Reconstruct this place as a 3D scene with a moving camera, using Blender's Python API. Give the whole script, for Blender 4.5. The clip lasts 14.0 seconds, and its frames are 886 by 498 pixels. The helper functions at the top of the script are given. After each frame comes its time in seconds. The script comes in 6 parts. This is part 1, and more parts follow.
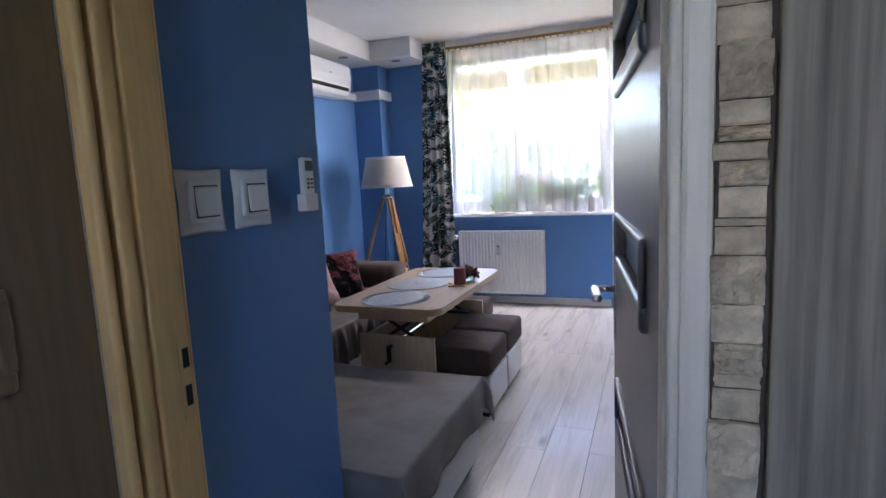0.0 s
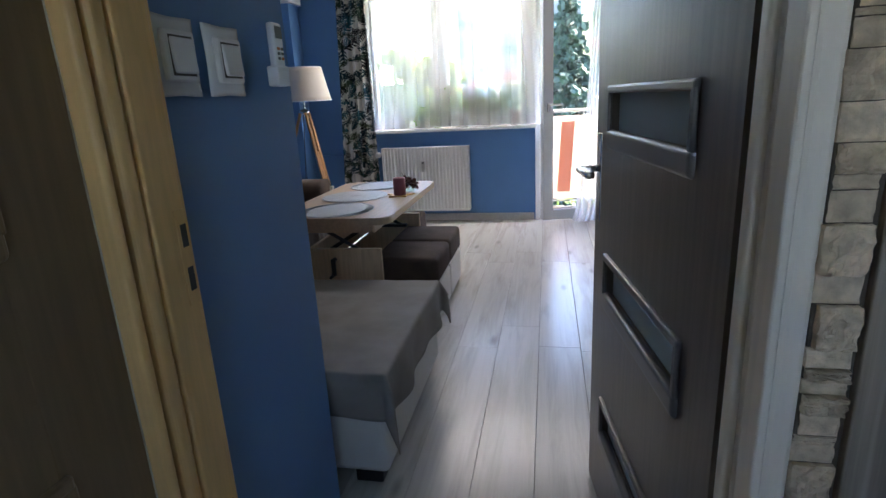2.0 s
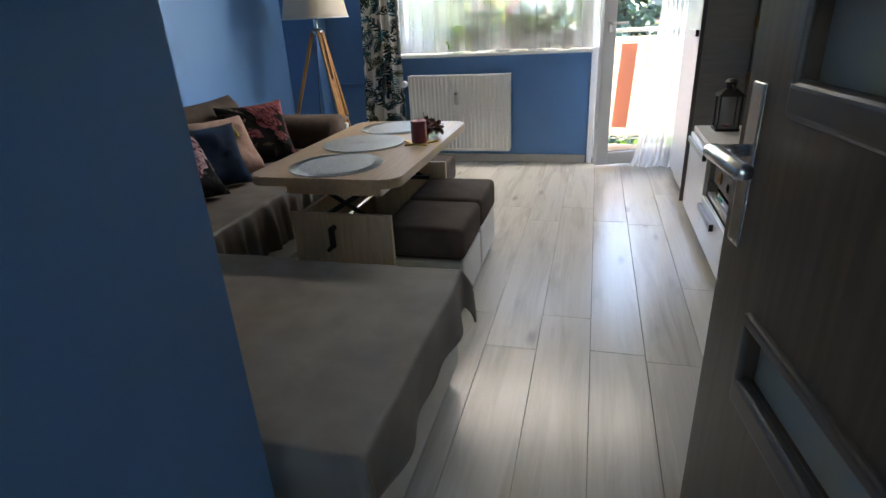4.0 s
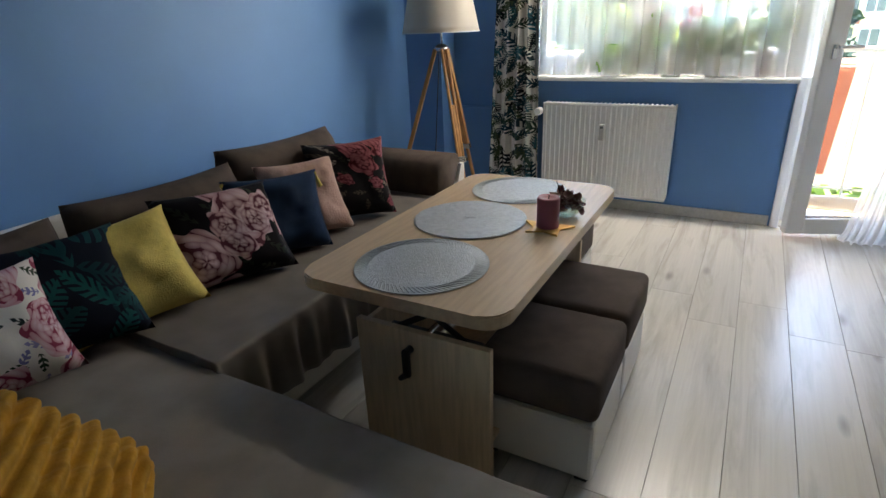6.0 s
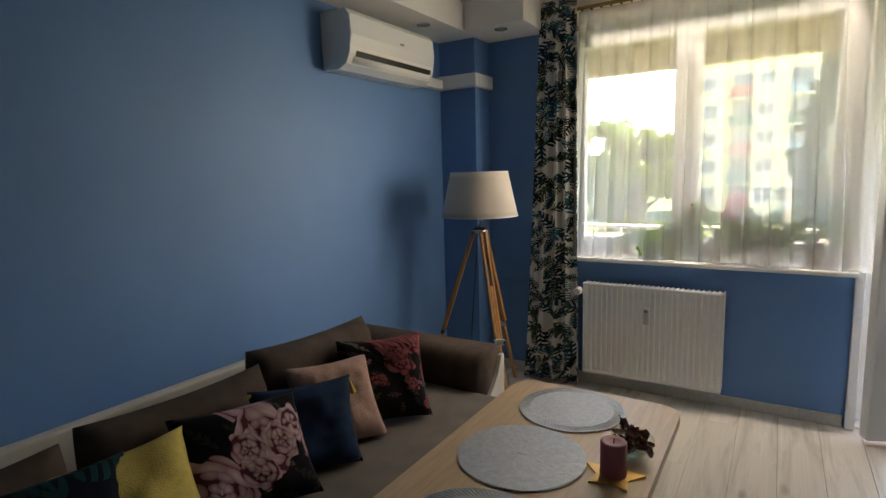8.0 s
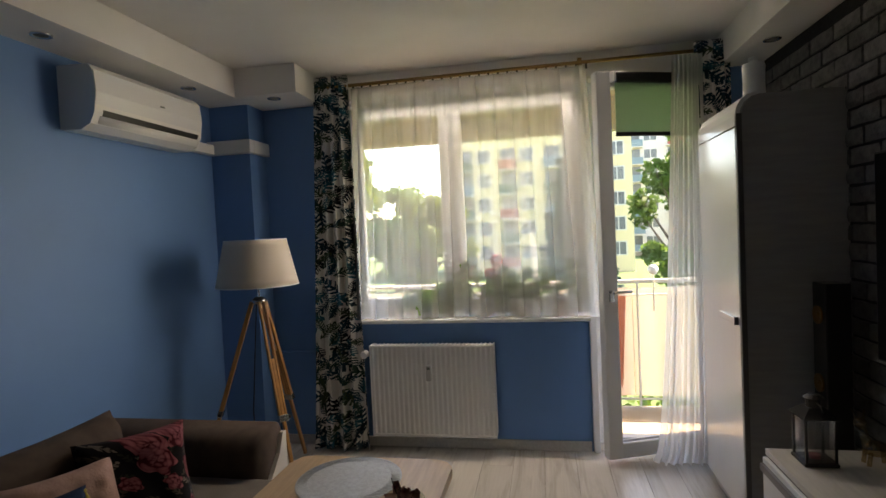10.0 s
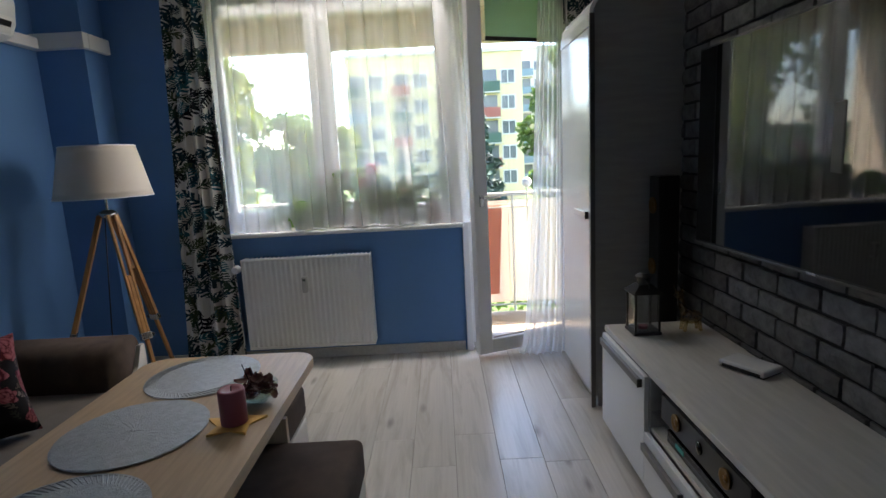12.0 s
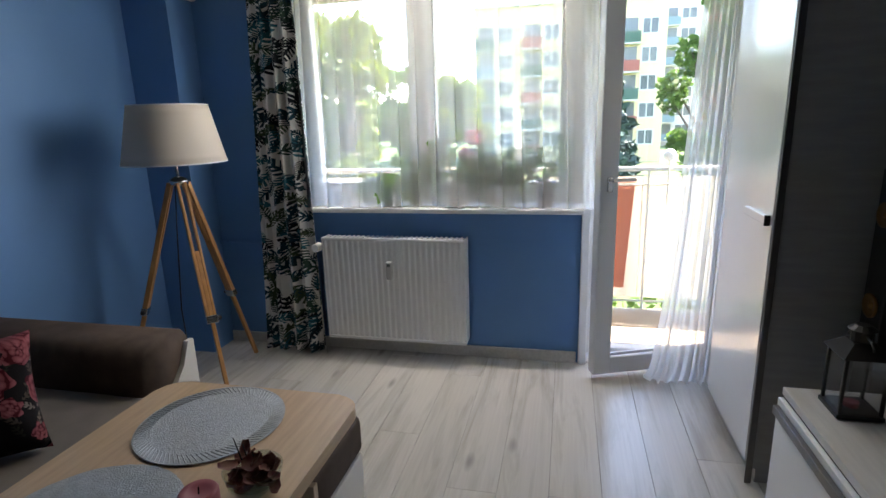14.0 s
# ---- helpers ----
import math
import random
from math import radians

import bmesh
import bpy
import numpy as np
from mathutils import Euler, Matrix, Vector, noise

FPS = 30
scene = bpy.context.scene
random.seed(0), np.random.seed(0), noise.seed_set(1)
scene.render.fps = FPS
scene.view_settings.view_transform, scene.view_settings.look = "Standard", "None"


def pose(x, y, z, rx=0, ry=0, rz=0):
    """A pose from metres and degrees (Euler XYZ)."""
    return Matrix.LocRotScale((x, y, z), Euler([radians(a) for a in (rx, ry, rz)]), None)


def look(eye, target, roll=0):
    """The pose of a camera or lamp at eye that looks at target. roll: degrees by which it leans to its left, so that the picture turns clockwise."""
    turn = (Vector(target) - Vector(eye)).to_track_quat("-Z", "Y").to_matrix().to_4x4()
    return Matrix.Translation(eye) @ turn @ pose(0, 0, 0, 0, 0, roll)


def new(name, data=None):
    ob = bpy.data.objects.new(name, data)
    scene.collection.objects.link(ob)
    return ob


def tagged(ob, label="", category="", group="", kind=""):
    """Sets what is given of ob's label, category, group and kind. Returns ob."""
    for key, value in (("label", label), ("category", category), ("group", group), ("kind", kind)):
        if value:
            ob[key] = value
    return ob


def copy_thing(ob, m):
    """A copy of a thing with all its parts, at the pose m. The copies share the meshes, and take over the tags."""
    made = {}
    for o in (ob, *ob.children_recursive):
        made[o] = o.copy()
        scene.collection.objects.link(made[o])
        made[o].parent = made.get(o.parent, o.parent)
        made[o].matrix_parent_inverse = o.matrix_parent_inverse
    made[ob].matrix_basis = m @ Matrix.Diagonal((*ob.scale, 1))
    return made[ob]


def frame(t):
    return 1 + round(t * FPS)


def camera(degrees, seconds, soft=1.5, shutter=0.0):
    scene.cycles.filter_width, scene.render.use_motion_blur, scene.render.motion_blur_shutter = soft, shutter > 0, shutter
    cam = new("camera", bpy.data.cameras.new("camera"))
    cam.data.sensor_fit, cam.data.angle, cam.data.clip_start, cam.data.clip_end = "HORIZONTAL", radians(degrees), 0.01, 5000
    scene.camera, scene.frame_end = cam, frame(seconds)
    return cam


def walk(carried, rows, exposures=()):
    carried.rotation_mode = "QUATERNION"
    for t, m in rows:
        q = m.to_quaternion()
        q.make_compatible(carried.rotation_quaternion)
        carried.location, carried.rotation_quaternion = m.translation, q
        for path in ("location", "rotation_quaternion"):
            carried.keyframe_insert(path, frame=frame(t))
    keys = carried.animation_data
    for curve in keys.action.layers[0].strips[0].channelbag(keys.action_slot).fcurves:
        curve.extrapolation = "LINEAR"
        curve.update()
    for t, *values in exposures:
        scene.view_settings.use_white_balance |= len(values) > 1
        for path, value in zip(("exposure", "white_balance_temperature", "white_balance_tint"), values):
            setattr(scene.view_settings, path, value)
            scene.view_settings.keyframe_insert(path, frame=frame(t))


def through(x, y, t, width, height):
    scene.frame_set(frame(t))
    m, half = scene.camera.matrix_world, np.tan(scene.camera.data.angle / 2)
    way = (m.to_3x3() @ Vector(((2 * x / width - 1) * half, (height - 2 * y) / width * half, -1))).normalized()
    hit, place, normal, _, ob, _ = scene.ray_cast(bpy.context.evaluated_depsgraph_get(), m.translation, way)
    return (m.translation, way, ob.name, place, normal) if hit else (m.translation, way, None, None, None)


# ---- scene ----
cam = camera(78.9, 14.0)
PATH = [
    (0, (-0.018, 0.270, 1.272), (-0.740, 2.116, 1.006), -2.7),
    (0.5, (-0.037, 0.243, 1.256), (-0.749, 2.084, 0.936), -2.6),
    (1, (-0.127, 0.225, 1.223), (-0.757, 2.085, 0.843), -2.7),
    (1.5, (-0.192, 0.227, 1.183), (-0.687, 2.111, 0.727), -2.9),
    (2, (-0.240, 0.250, 1.158), (-0.620, 2.141, 0.621), -3.0),
    (2.2, (-0.254, 0.264, 1.153), (-0.606, 2.150, 0.586), -3.0),
    (4.3, (-0.33, 1.029, 1.152), (-0.881, 2.777, 0.35), -3.0),
    (4.5, (-0.342, 1.123, 1.158), (-0.923, 2.858, 0.351), -2.9),
    (5, (-0.412, 1.312, 1.177), (-1.089, 3.007, 0.358), -2.7),
    (5.5, (-0.49, 1.481, 1.201), (-1.28, 3.128, 0.389), -2.5),
    (6, (-0.563, 1.651, 1.245), (-1.481, 3.252, 0.475), -2.4),
    (6.5, (-0.636, 1.758, 1.318), (-1.678, 3.323, 0.634), -2.1),
    (7, (-0.706, 1.795, 1.38), (-1.832, 3.35, 0.821), -1.8),
    (7.5, (-0.729, 1.794, 1.425), (-1.868, 3.387, 1.013), -1.8),
    (8, (-0.716, 1.799, 1.465), (-1.769, 3.477, 1.192), -1.6),
    (8.5, (-0.712, 1.787, 1.489), (-1.613, 3.565, 1.326), -1.5),
    (9, (-0.701, 1.799, 1.499), (-1.418, 3.664, 1.415), -1.5),
    (9.2, (-0.683, 1.809, 1.498), (-1.33, 3.701, 1.44), -1.7),
    (11.3, (-0.531, 1.834, 1.388), (-0.577, 3.825, 1.214), -3.0),
    (11.5, (-0.52, 1.829, 1.37), (-0.546, 3.817, 1.147), -3.0),
    (12, (-0.473, 1.833, 1.323), (-0.479, 3.804, 0.986), -3.0),
    (12.5, (-0.444, 1.899, 1.311), (-0.458, 3.853, 0.886), -2.9),
    (13, (-0.464, 2.061, 1.32), (-0.521, 4.003, 0.843), -2.7),
    (13.5, (-0.485, 2.267, 1.34), (-0.682, 4.194, 0.842), -2.3),
    (14, (-0.433, 2.481, 1.378), (-0.875, 4.373, 0.903), -1.8),
]
EXPOSURES = [(0.0, 4.3, 5900, 25), (0.5, 4.15, 5900, 21), (1.2, 4.0, 6000, 18), (2.2, 3.95, 6300, 16), (4.5, 4.08, 6900, 10), (5.5, 4.05, 6900, 10), (7.0, 4.0, 7000, 10), (7.5, 3.55, 7500, 11), (8.2, 3.3, 8100, 14), (9.0, 2.85, 8600, 17), (11.3, 3.0, 6700, 15), (12.5, 3.15, 6450, 13), (14.0, 3.35, 6450, 13)]
walk(cam, [(t, look(eye, target, roll)) for t, eye, target, roll in PATH], EXPOSURES)

# ---- light ----
world = bpy.data.worlds.new("sky")
scene.world = world
world.use_nodes = True
wt = world.node_tree
sky = wt.nodes.new("ShaderNodeTexSky")
sky.sky_type, sky.sun_disc = "NISHITA", False
sky.sun_elevation, sky.sun_rotation = radians(50), radians(65)
wt.links.new(sky.outputs[0], wt.nodes["Background"].inputs[0])
wt.nodes["Background"].inputs[1].default_value = 0.15
BATH_W = 5.0
sun = new("sun", bpy.data.lights.new("sun", "SUN"))
sun.data.energy, sun.data.angle, sun.data.color = 4.8, radians(0.6), (1.0, 0.93, 0.82)
sun.matrix_world = look((0, 0, 30), (-0.583, -0.272, 30 - 0.766))


def added_sky_fill(name, at, width, height, watts, aim=None, spread=96):
    """Adds an unseen area lamp for an opening's sky light, aimed down unless told otherwise."""
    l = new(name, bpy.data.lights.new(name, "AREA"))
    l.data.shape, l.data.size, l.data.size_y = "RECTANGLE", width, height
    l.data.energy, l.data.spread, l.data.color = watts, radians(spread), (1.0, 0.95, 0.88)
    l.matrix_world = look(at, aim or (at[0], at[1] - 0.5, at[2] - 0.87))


added_sky_fill("added_sky_fill", (-1.10, 5.20, 2.44), 1.5, 0.12, 0.66)
# Added lamp inside the room, turned from the camera, to brighten the sofa wall.
added_sky_fill("sofa_wall_fill", (-0.62, 5.06, 1.75), 0.5, 1.2, 0.45, (-3.34, 3.70, 1.3), 84)
# Added lamp behind the voile, so that cloth and plants glow.
added_sky_fill("voile_back_fill", (-1.10, 5.435, 2.375), 1.45, 0.06, 0.5, (-1.10, 5.43, 1.0), 54)
# Added lamp above the balcony door, to brighten the floor there.
added_sky_fill("balcony_door_fill", (0.05, 5.16, 2.44), 0.55, 0.12, 0.2)

# ---- helpers of the scene ----
def mat(name, color, rough=0.6, metal=0.0, var=0.12, scale=6.0, bump=0.0, bscale=60.0, color2=None, spec=0.5, stretch=(1, 1, 1), objrand=0.0):
    """A surface with broad stains, fine grain and relief."""
    m = bpy.data.materials.new(name)
    m.use_nodes = True
    nt = m.node_tree
    b = nt.nodes["Principled BSDF"]
    b.inputs["Roughness"].default_value = rough
    b.inputs["Metallic"].default_value = metal
    b.inputs["Specular IOR Level"].default_value = spec
    tc = nt.nodes.new("ShaderNodeTexCoord")
    mp = nt.nodes.new("ShaderNodeMapping")
    mp.inputs["Scale"].default_value = stretch
    nt.links.new(tc.outputs["Object"], mp.inputs[0])
    n1 = nt.nodes.new("ShaderNodeTexNoise")
    n1.inputs["Scale"].default_value, n1.inputs["Detail"].default_value = scale, 4
    nt.links.new(mp.outputs[0], n1.inputs["Vector"])
    ramp = nt.nodes.new("ShaderNodeValToRGB")
    c2 = color2 or tuple(c * (1 - var) for c in color)
    ramp.color_ramp.elements[0].color = (*c2, 1)
    ramp.color_ramp.elements[1].color = (*color, 1)
    ramp.color_ramp.elements[0].position, ramp.color_ramp.elements[1].position = 0.35, 0.65
    nt.links.new(n1.outputs["Fac"], ramp.inputs[0])
    out = ramp.outputs[0]
    if objrand:
        oi = nt.nodes.new("ShaderNodeObjectInfo")
        mr = nt.nodes.new("ShaderNodeMapRange")
        mr.inputs["To Min"].default_value, mr.inputs["To Max"].default_value = 1 - objrand, 1 + objrand
        nt.links.new(oi.outputs["Random"], mr.inputs["Value"])
        hsv = nt.nodes.new("ShaderNodeHueSaturation")
        nt.links.new(mr.outputs[0], hsv.inputs["Value"])
        nt.links.new(out, hsv.inputs["Color"])
        out = hsv.outputs[0]
    nt.links.new(out, b.inputs["Base Color"])
    if bump:
        n2 = nt.nodes.new("ShaderNodeTexNoise")
        n2.inputs["Scale"].default_value, n2.inputs["Detail"].default_value = bscale, 3
        nt.links.new(mp.outputs[0], n2.inputs["Vector"])
        bp = nt.nodes.new("ShaderNodeBump")
        bp.inputs["Strength"].default_value, bp.inputs["Distance"].default_value = bump, 0.004
        nt.links.new(n2.outputs["Fac"], bp.inputs["Height"])
        nt.links.new(bp.outputs[0], b.inputs["Normal"])
    return m


def node(nt, kind, **values):
    n = nt.nodes.new(kind)
    for k, v in values.items():
        n.inputs[k].default_value = v
    return n


ORIGIN = {}


def thing(name, at, label, category, group="", kind=""):
    """The Empty at a thing's base; its parts are given in world places."""
    ob = new(name)
    ob.location = at
    ORIGIN[ob.name] = Vector(at)
    return tagged(ob, label, category, group, kind)


def part(name, bm, material, parent=None, label="", smooth=False):
    """Links a bmesh, given in world places, as one mesh under a thing or a part."""
    origin = ORIGIN[parent.name] if parent else Vector((0, 0, 0))
    bmesh.ops.translate(bm, verts=bm.verts, vec=-origin)
    me = bpy.data.meshes.new(name)
    bm.to_mesh(me)
    bm.free()
    for p in me.polygons:
        p.use_smooth = smooth
    for mm in material if isinstance(material, (list, tuple)) else [material]:
        me.materials.append(mm)
    ob = new(name, me)
    ob.parent = parent
    ORIGIN[ob.name] = origin
    return tagged(ob, label)


def structure(name, bm, material, label="", category="", smooth=False):
    return tagged(part(name, bm, material, None, label, smooth), "", category, "", "structure")


def box(lo, hi, bevel=0.0, bm=None, seg=2):
    bm = bm or bmesh.new()
    c = [(a + b) / 2 for a, b in zip(lo, hi)]
    s = [max(abs(b - a), 1e-4) for a, b in zip(lo, hi)]
    r = bmesh.ops.create_cube(bm, size=1, matrix=Matrix.LocRotScale(c, None, s))
    if bevel:
        es = list({e for v in r["verts"] for e in v.link_edges})
        bmesh.ops.bevel(bm, geom=es, offset=min(bevel, min(s) * 0.45), segments=seg, affect="EDGES", profile=0.5)
    return bm


def tube(a, b, r1, r2=None, seg=16, bm=None, caps=True):
    bm = bm or bmesh.new()
    a, b = Vector(a), Vector(b)
    d = b - a
    m = Matrix.Translation((a + b) / 2) @ d.to_track_quat("Z", "Y").to_matrix().to_4x4()
    bmesh.ops.create_cone(bm, cap_ends=caps, segments=seg, radius1=r1, radius2=r1 if r2 is None else r2, depth=d.length, matrix=m)
    return bm


def ball(c, r, bm=None, scale=(1, 1, 1), seg=12):
    bm = bm or bmesh.new()
    bmesh.ops.create_uvsphere(bm, u_segments=seg, v_segments=max(6, seg // 2), radius=r, matrix=Matrix.LocRotScale(c, None, scale))
    return bm


def sheet(nu, nv, f, bm=None, thick=0.0, close=False):
    """A grid surface f(u, v) for u, v in 0..1, given a thickness if wanted."""
    bm = bm or bmesh.new()
    vs = [[bm.verts.new(f(i / nu, j / nv)) for j in range(nv + 1)] for i in range(nu if close else nu + 1)]
    for i in range(nu):
        k = (i + 1) % len(vs)
        for j in range(nv):
            bm.faces.new((vs[i][j], vs[k][j], vs[k][j + 1], vs[i][j + 1]))
    if thick:
        bm.normal_update()
        bmesh.ops.solidify(bm, geom=list(bm.faces), thickness=thick)
    return bm


def lathe(c, profile, seg=24, bm=None):
    """A turned shape about the upright through c from (radius, height) pairs."""
    bm = bm or bmesh.new()
    rings = [[bm.verts.new((c[0] + r * math.cos(2 * math.pi * i / seg), c[1] + r * math.sin(2 * math.pi * i / seg), c[2] + h)) for i in range(seg)] for r, h in profile]
    for a, b in zip(rings, rings[1:]):
        for i in range(seg):
            k = (i + 1) % seg
            bm.faces.new((a[i], a[k], b[k], b[i]))
    for ring, flip in ((rings[0], True), (rings[-1], False)):
        if (Vector(ring[0].co) - Vector(ring[seg // 2].co)).length > 1e-3:
            bm.faces.new(ring[::-1] if flip else ring)
    bmesh.ops.recalc_face_normals(bm, faces=bm.faces)
    return bm


def turned(bm, m):
    bmesh.ops.transform(bm, matrix=m, verts=bm.verts)
    return bm


def wallbox(lo, hi, holes, axis, bm=None):
    """A wall slab with openings that go through it. axis: 0 if it runs along x, 1 along y. holes: (from, to, low, high)."""
    bm = bm or bmesh.new()
    us = sorted({lo[axis], hi[axis], *[h[0] for h in holes], *[h[1] for h in holes]})
    zs = sorted({lo[2], hi[2], *[h[2] for h in holes], *[h[3] for h in holes]})
    us = [u for u in us if lo[axis] <= u <= hi[axis]]
    zs = [z for z in zs if lo[2] <= z <= hi[2]]
    for u0, u1 in zip(us, us[1:]):
        for z0, z1 in zip(zs, zs[1:]):
            u, z = (u0 + u1) / 2, (z0 + z1) / 2
            if any(h[0] < u < h[1] and h[2] < z < h[3] for h in holes):
                continue
            a, b = list(lo), list(hi)
            a[axis], b[axis], a[2], b[2] = u0, u1, z0, z1
            box(a, b, 0, bm)
    bmesh.ops.remove_doubles(bm, verts=bm.verts, dist=1e-4)
    seen = {}
    for fc in bm.faces:
        seen.setdefault(tuple(round(c, 4) for c in fc.calc_center_median()), []).append(fc)
    bmesh.ops.delete(bm, geom=[f for fs in seen.values() if len(fs) > 1 for f in fs], context="FACES")
    return bm

# ---- materials ----
BLUE = mat("blue_wall_paint", (0.115, 0.26, 0.53), 0.55, var=0.06, scale=2.5, bump=0.12, bscale=180)
WHITE = mat("white_ceiling_paint", (0.78, 0.77, 0.75), 0.7, var=0.05, scale=3, bump=0.08, bscale=150)
WHITE_PVC = mat("white_plastic", (0.80, 0.81, 0.82), 0.28, var=0.03, scale=5)
ENAMEL = mat("white_enamel", (0.80, 0.80, 0.78), 0.3, var=0.03, scale=4)
GREY_GAP = mat("dark_joint", (0.10, 0.095, 0.09), 0.8)
SOFA_BROWN = mat("brown_velour", (0.084, 0.061, 0.049), 0.85, spec=0.2, var=0.25, scale=14, bump=0.25, bscale=260)
THROW = mat("grey_blanket", (0.275, 0.245, 0.218), 0.68, spec=0.3, var=0.18, scale=9, bump=0.2, bscale=300)
SOFA_WHITE = mat("cream_faux_leather", (0.66, 0.64, 0.60), 0.45, var=0.06, scale=8, bump=0.1, bscale=240)
OAK = mat("light_oak_laminate", (0.52, 0.365, 0.22), 0.42, var=0.16, scale=5, bump=0.05, bscale=40, stretch=(14, 1.2, 14))
OAK_UP = mat("oak_panel_laminate", (0.62, 0.46, 0.29), 0.45, var=0.2, scale=5, bump=0.05, bscale=40, stretch=(14, 14, 1.2))
PINE = mat("varnished_pine", (0.55, 0.28, 0.10), 0.4, var=0.25, scale=6, stretch=(10, 10, 1))
BLACK = mat("black_plastic", (0.012, 0.012, 0.013), 0.4, var=0.1)
BLACK_GLOSS = mat("black_gloss", (0.006, 0.006, 0.007), 0.04, var=0.1)
CHROME = mat("brushed_chrome", (0.7, 0.69, 0.67), 0.25, metal=1.0, var=0.05)
BRASS = mat("antique_brass", (0.34, 0.23, 0.09), 0.35, metal=1.0, var=0.2)
GREY_LAM = mat("grey_laminate", (0.36, 0.355, 0.35), 0.5, var=0.12, scale=7, bump=0.06, bscale=90, stretch=(1, 8, 8))
PALE_WOOD = mat("pale_grey_wood_laminate", (0.60, 0.58, 0.54), 0.4, var=0.12, scale=6, stretch=(10, 1, 10), bump=0.04, bscale=60)
WHITE_GLOSS = mat("white_gloss_front", (0.78, 0.79, 0.80), 0.16, var=0.03, scale=3)
DOOR_GREY = mat("graphite_wood_foil", (0.165, 0.130, 0.106), 0.30, var=0.25, scale=5, stretch=(14, 14, 0.8), bump=0.05, bscale=60)
CREAM = mat("cream_wood_frame", (0.80, 0.50, 0.20), 0.45, var=0.14, scale=6, stretch=(12, 12, 1))
FRAME_WHITE = mat("whitewashed_frame", (0.86, 0.75, 0.62), 0.45, var=0.08, scale=5, stretch=(12, 12, 1))
STONE = mat("pale_cladding_stone", (0.78, 0.60, 0.42), 0.85, var=0.38, scale=40, bump=1.0, bscale=110, objrand=0.16)
STONE_GAP = mat("beige_stone_joint", (0.10, 0.075, 0.055), 0.9)
CONCRETE = mat("balcony_concrete", (0.40, 0.31, 0.22), 0.8, var=0.2, scale=4, bump=0.2)


def glassy(name, alpha, rough, tint=(1, 1, 1)):
    """A pane: part clear, part glossy."""
    m = bpy.data.materials.new(name)
    m.use_nodes = True
    nt = m.node_tree
    nt.nodes.remove(nt.nodes["Principled BSDF"])
    t = node(nt, "ShaderNodeBsdfTransparent", Color=(*tint, 1))
    g = node(nt, "ShaderNodeBsdfGlossy", Roughness=rough)
    mix = node(nt, "ShaderNodeMixShader", Fac=alpha)
    nt.links.new(t.outputs[0], mix.inputs[1])
    nt.links.new(g.outputs[0], mix.inputs[2])
    nt.links.new(mix.outputs[0], nt.nodes["Material Output"].inputs[0])
    return m


def cloth(name, color, clear, through, pattern=0.0, scale=700):
    """Thin cloth: part see-through, part glowing with the light behind it."""
    m = bpy.data.materials.new(name)
    m.use_nodes = True
    nt = m.node_tree
    nt.nodes.remove(nt.nodes["Principled BSDF"])
    t = node(nt, "ShaderNodeBsdfTransparent")
    d = node(nt, "ShaderNodeBsdfDiffuse", Color=(*color, 1))
    l = node(nt, "ShaderNodeBsdfTranslucent", Color=(*color, 1))
    m1 = node(nt, "ShaderNodeMixShader", Fac=through)
    nt.links.new(d.outputs[0], m1.inputs[1])
    nt.links.new(l.outputs[0], m1.inputs[2])
    m2 = node(nt, "ShaderNodeMixShader", Fac=clear)
    nt.links.new(m1.outputs[0], m2.inputs[1])
    nt.links.new(t.outputs[0], m2.inputs[2])
    if pattern:
        tc = nt.nodes.new("ShaderNodeTexCoord")
        mp = node(nt, "ShaderNodeMapping", Scale=(15, 0.0, 0.15))
        n = node(nt, "ShaderNodeTexNoise", Scale=1.0, Detail=2.0)
        mr = node(nt, "ShaderNodeMapRange")
        mr.inputs["To Min"].default_value, mr.inputs["To Max"].default_value = clear - pattern, clear + pattern
        nt.links.new(tc.outputs["Object"], mp.inputs[0])
        nt.links.new(mp.outputs[0], n.inputs["Vector"])
        nt.links.new(n.outputs["Fac"], mr.inputs["Value"])
        nt.links.new(mr.outputs[0], m2.inputs["Fac"])
    nt.links.new(m2.outputs[0], nt.nodes["Material Output"].inputs[0])
    return m


def calc(nt, op, *values):
    """One math node; values are sockets or numbers."""
    n = nt.nodes.new("ShaderNodeMath")
    n.operation = op
    for i, v in enumerate(values):
        if isinstance(v, (int, float)):
            n.inputs[i].default_value = v
        else:
            nt.links.new(v, n.inputs[i])
    return n.outputs[0]


def blend(nt, fac, a, b):
    """Mixes two colours, sockets or triples."""
    n = nt.nodes.new("ShaderNodeMix")
    n.data_type = "RGBA"
    nt.links.new(fac, n.inputs["Factor"])
    for i, c in ((6, a), (7, b)):
        if isinstance(c, tuple):
            n.inputs[i].default_value = (*c, 1)
        else:
            nt.links.new(c, n.inputs[i])
    return n.outputs[2]


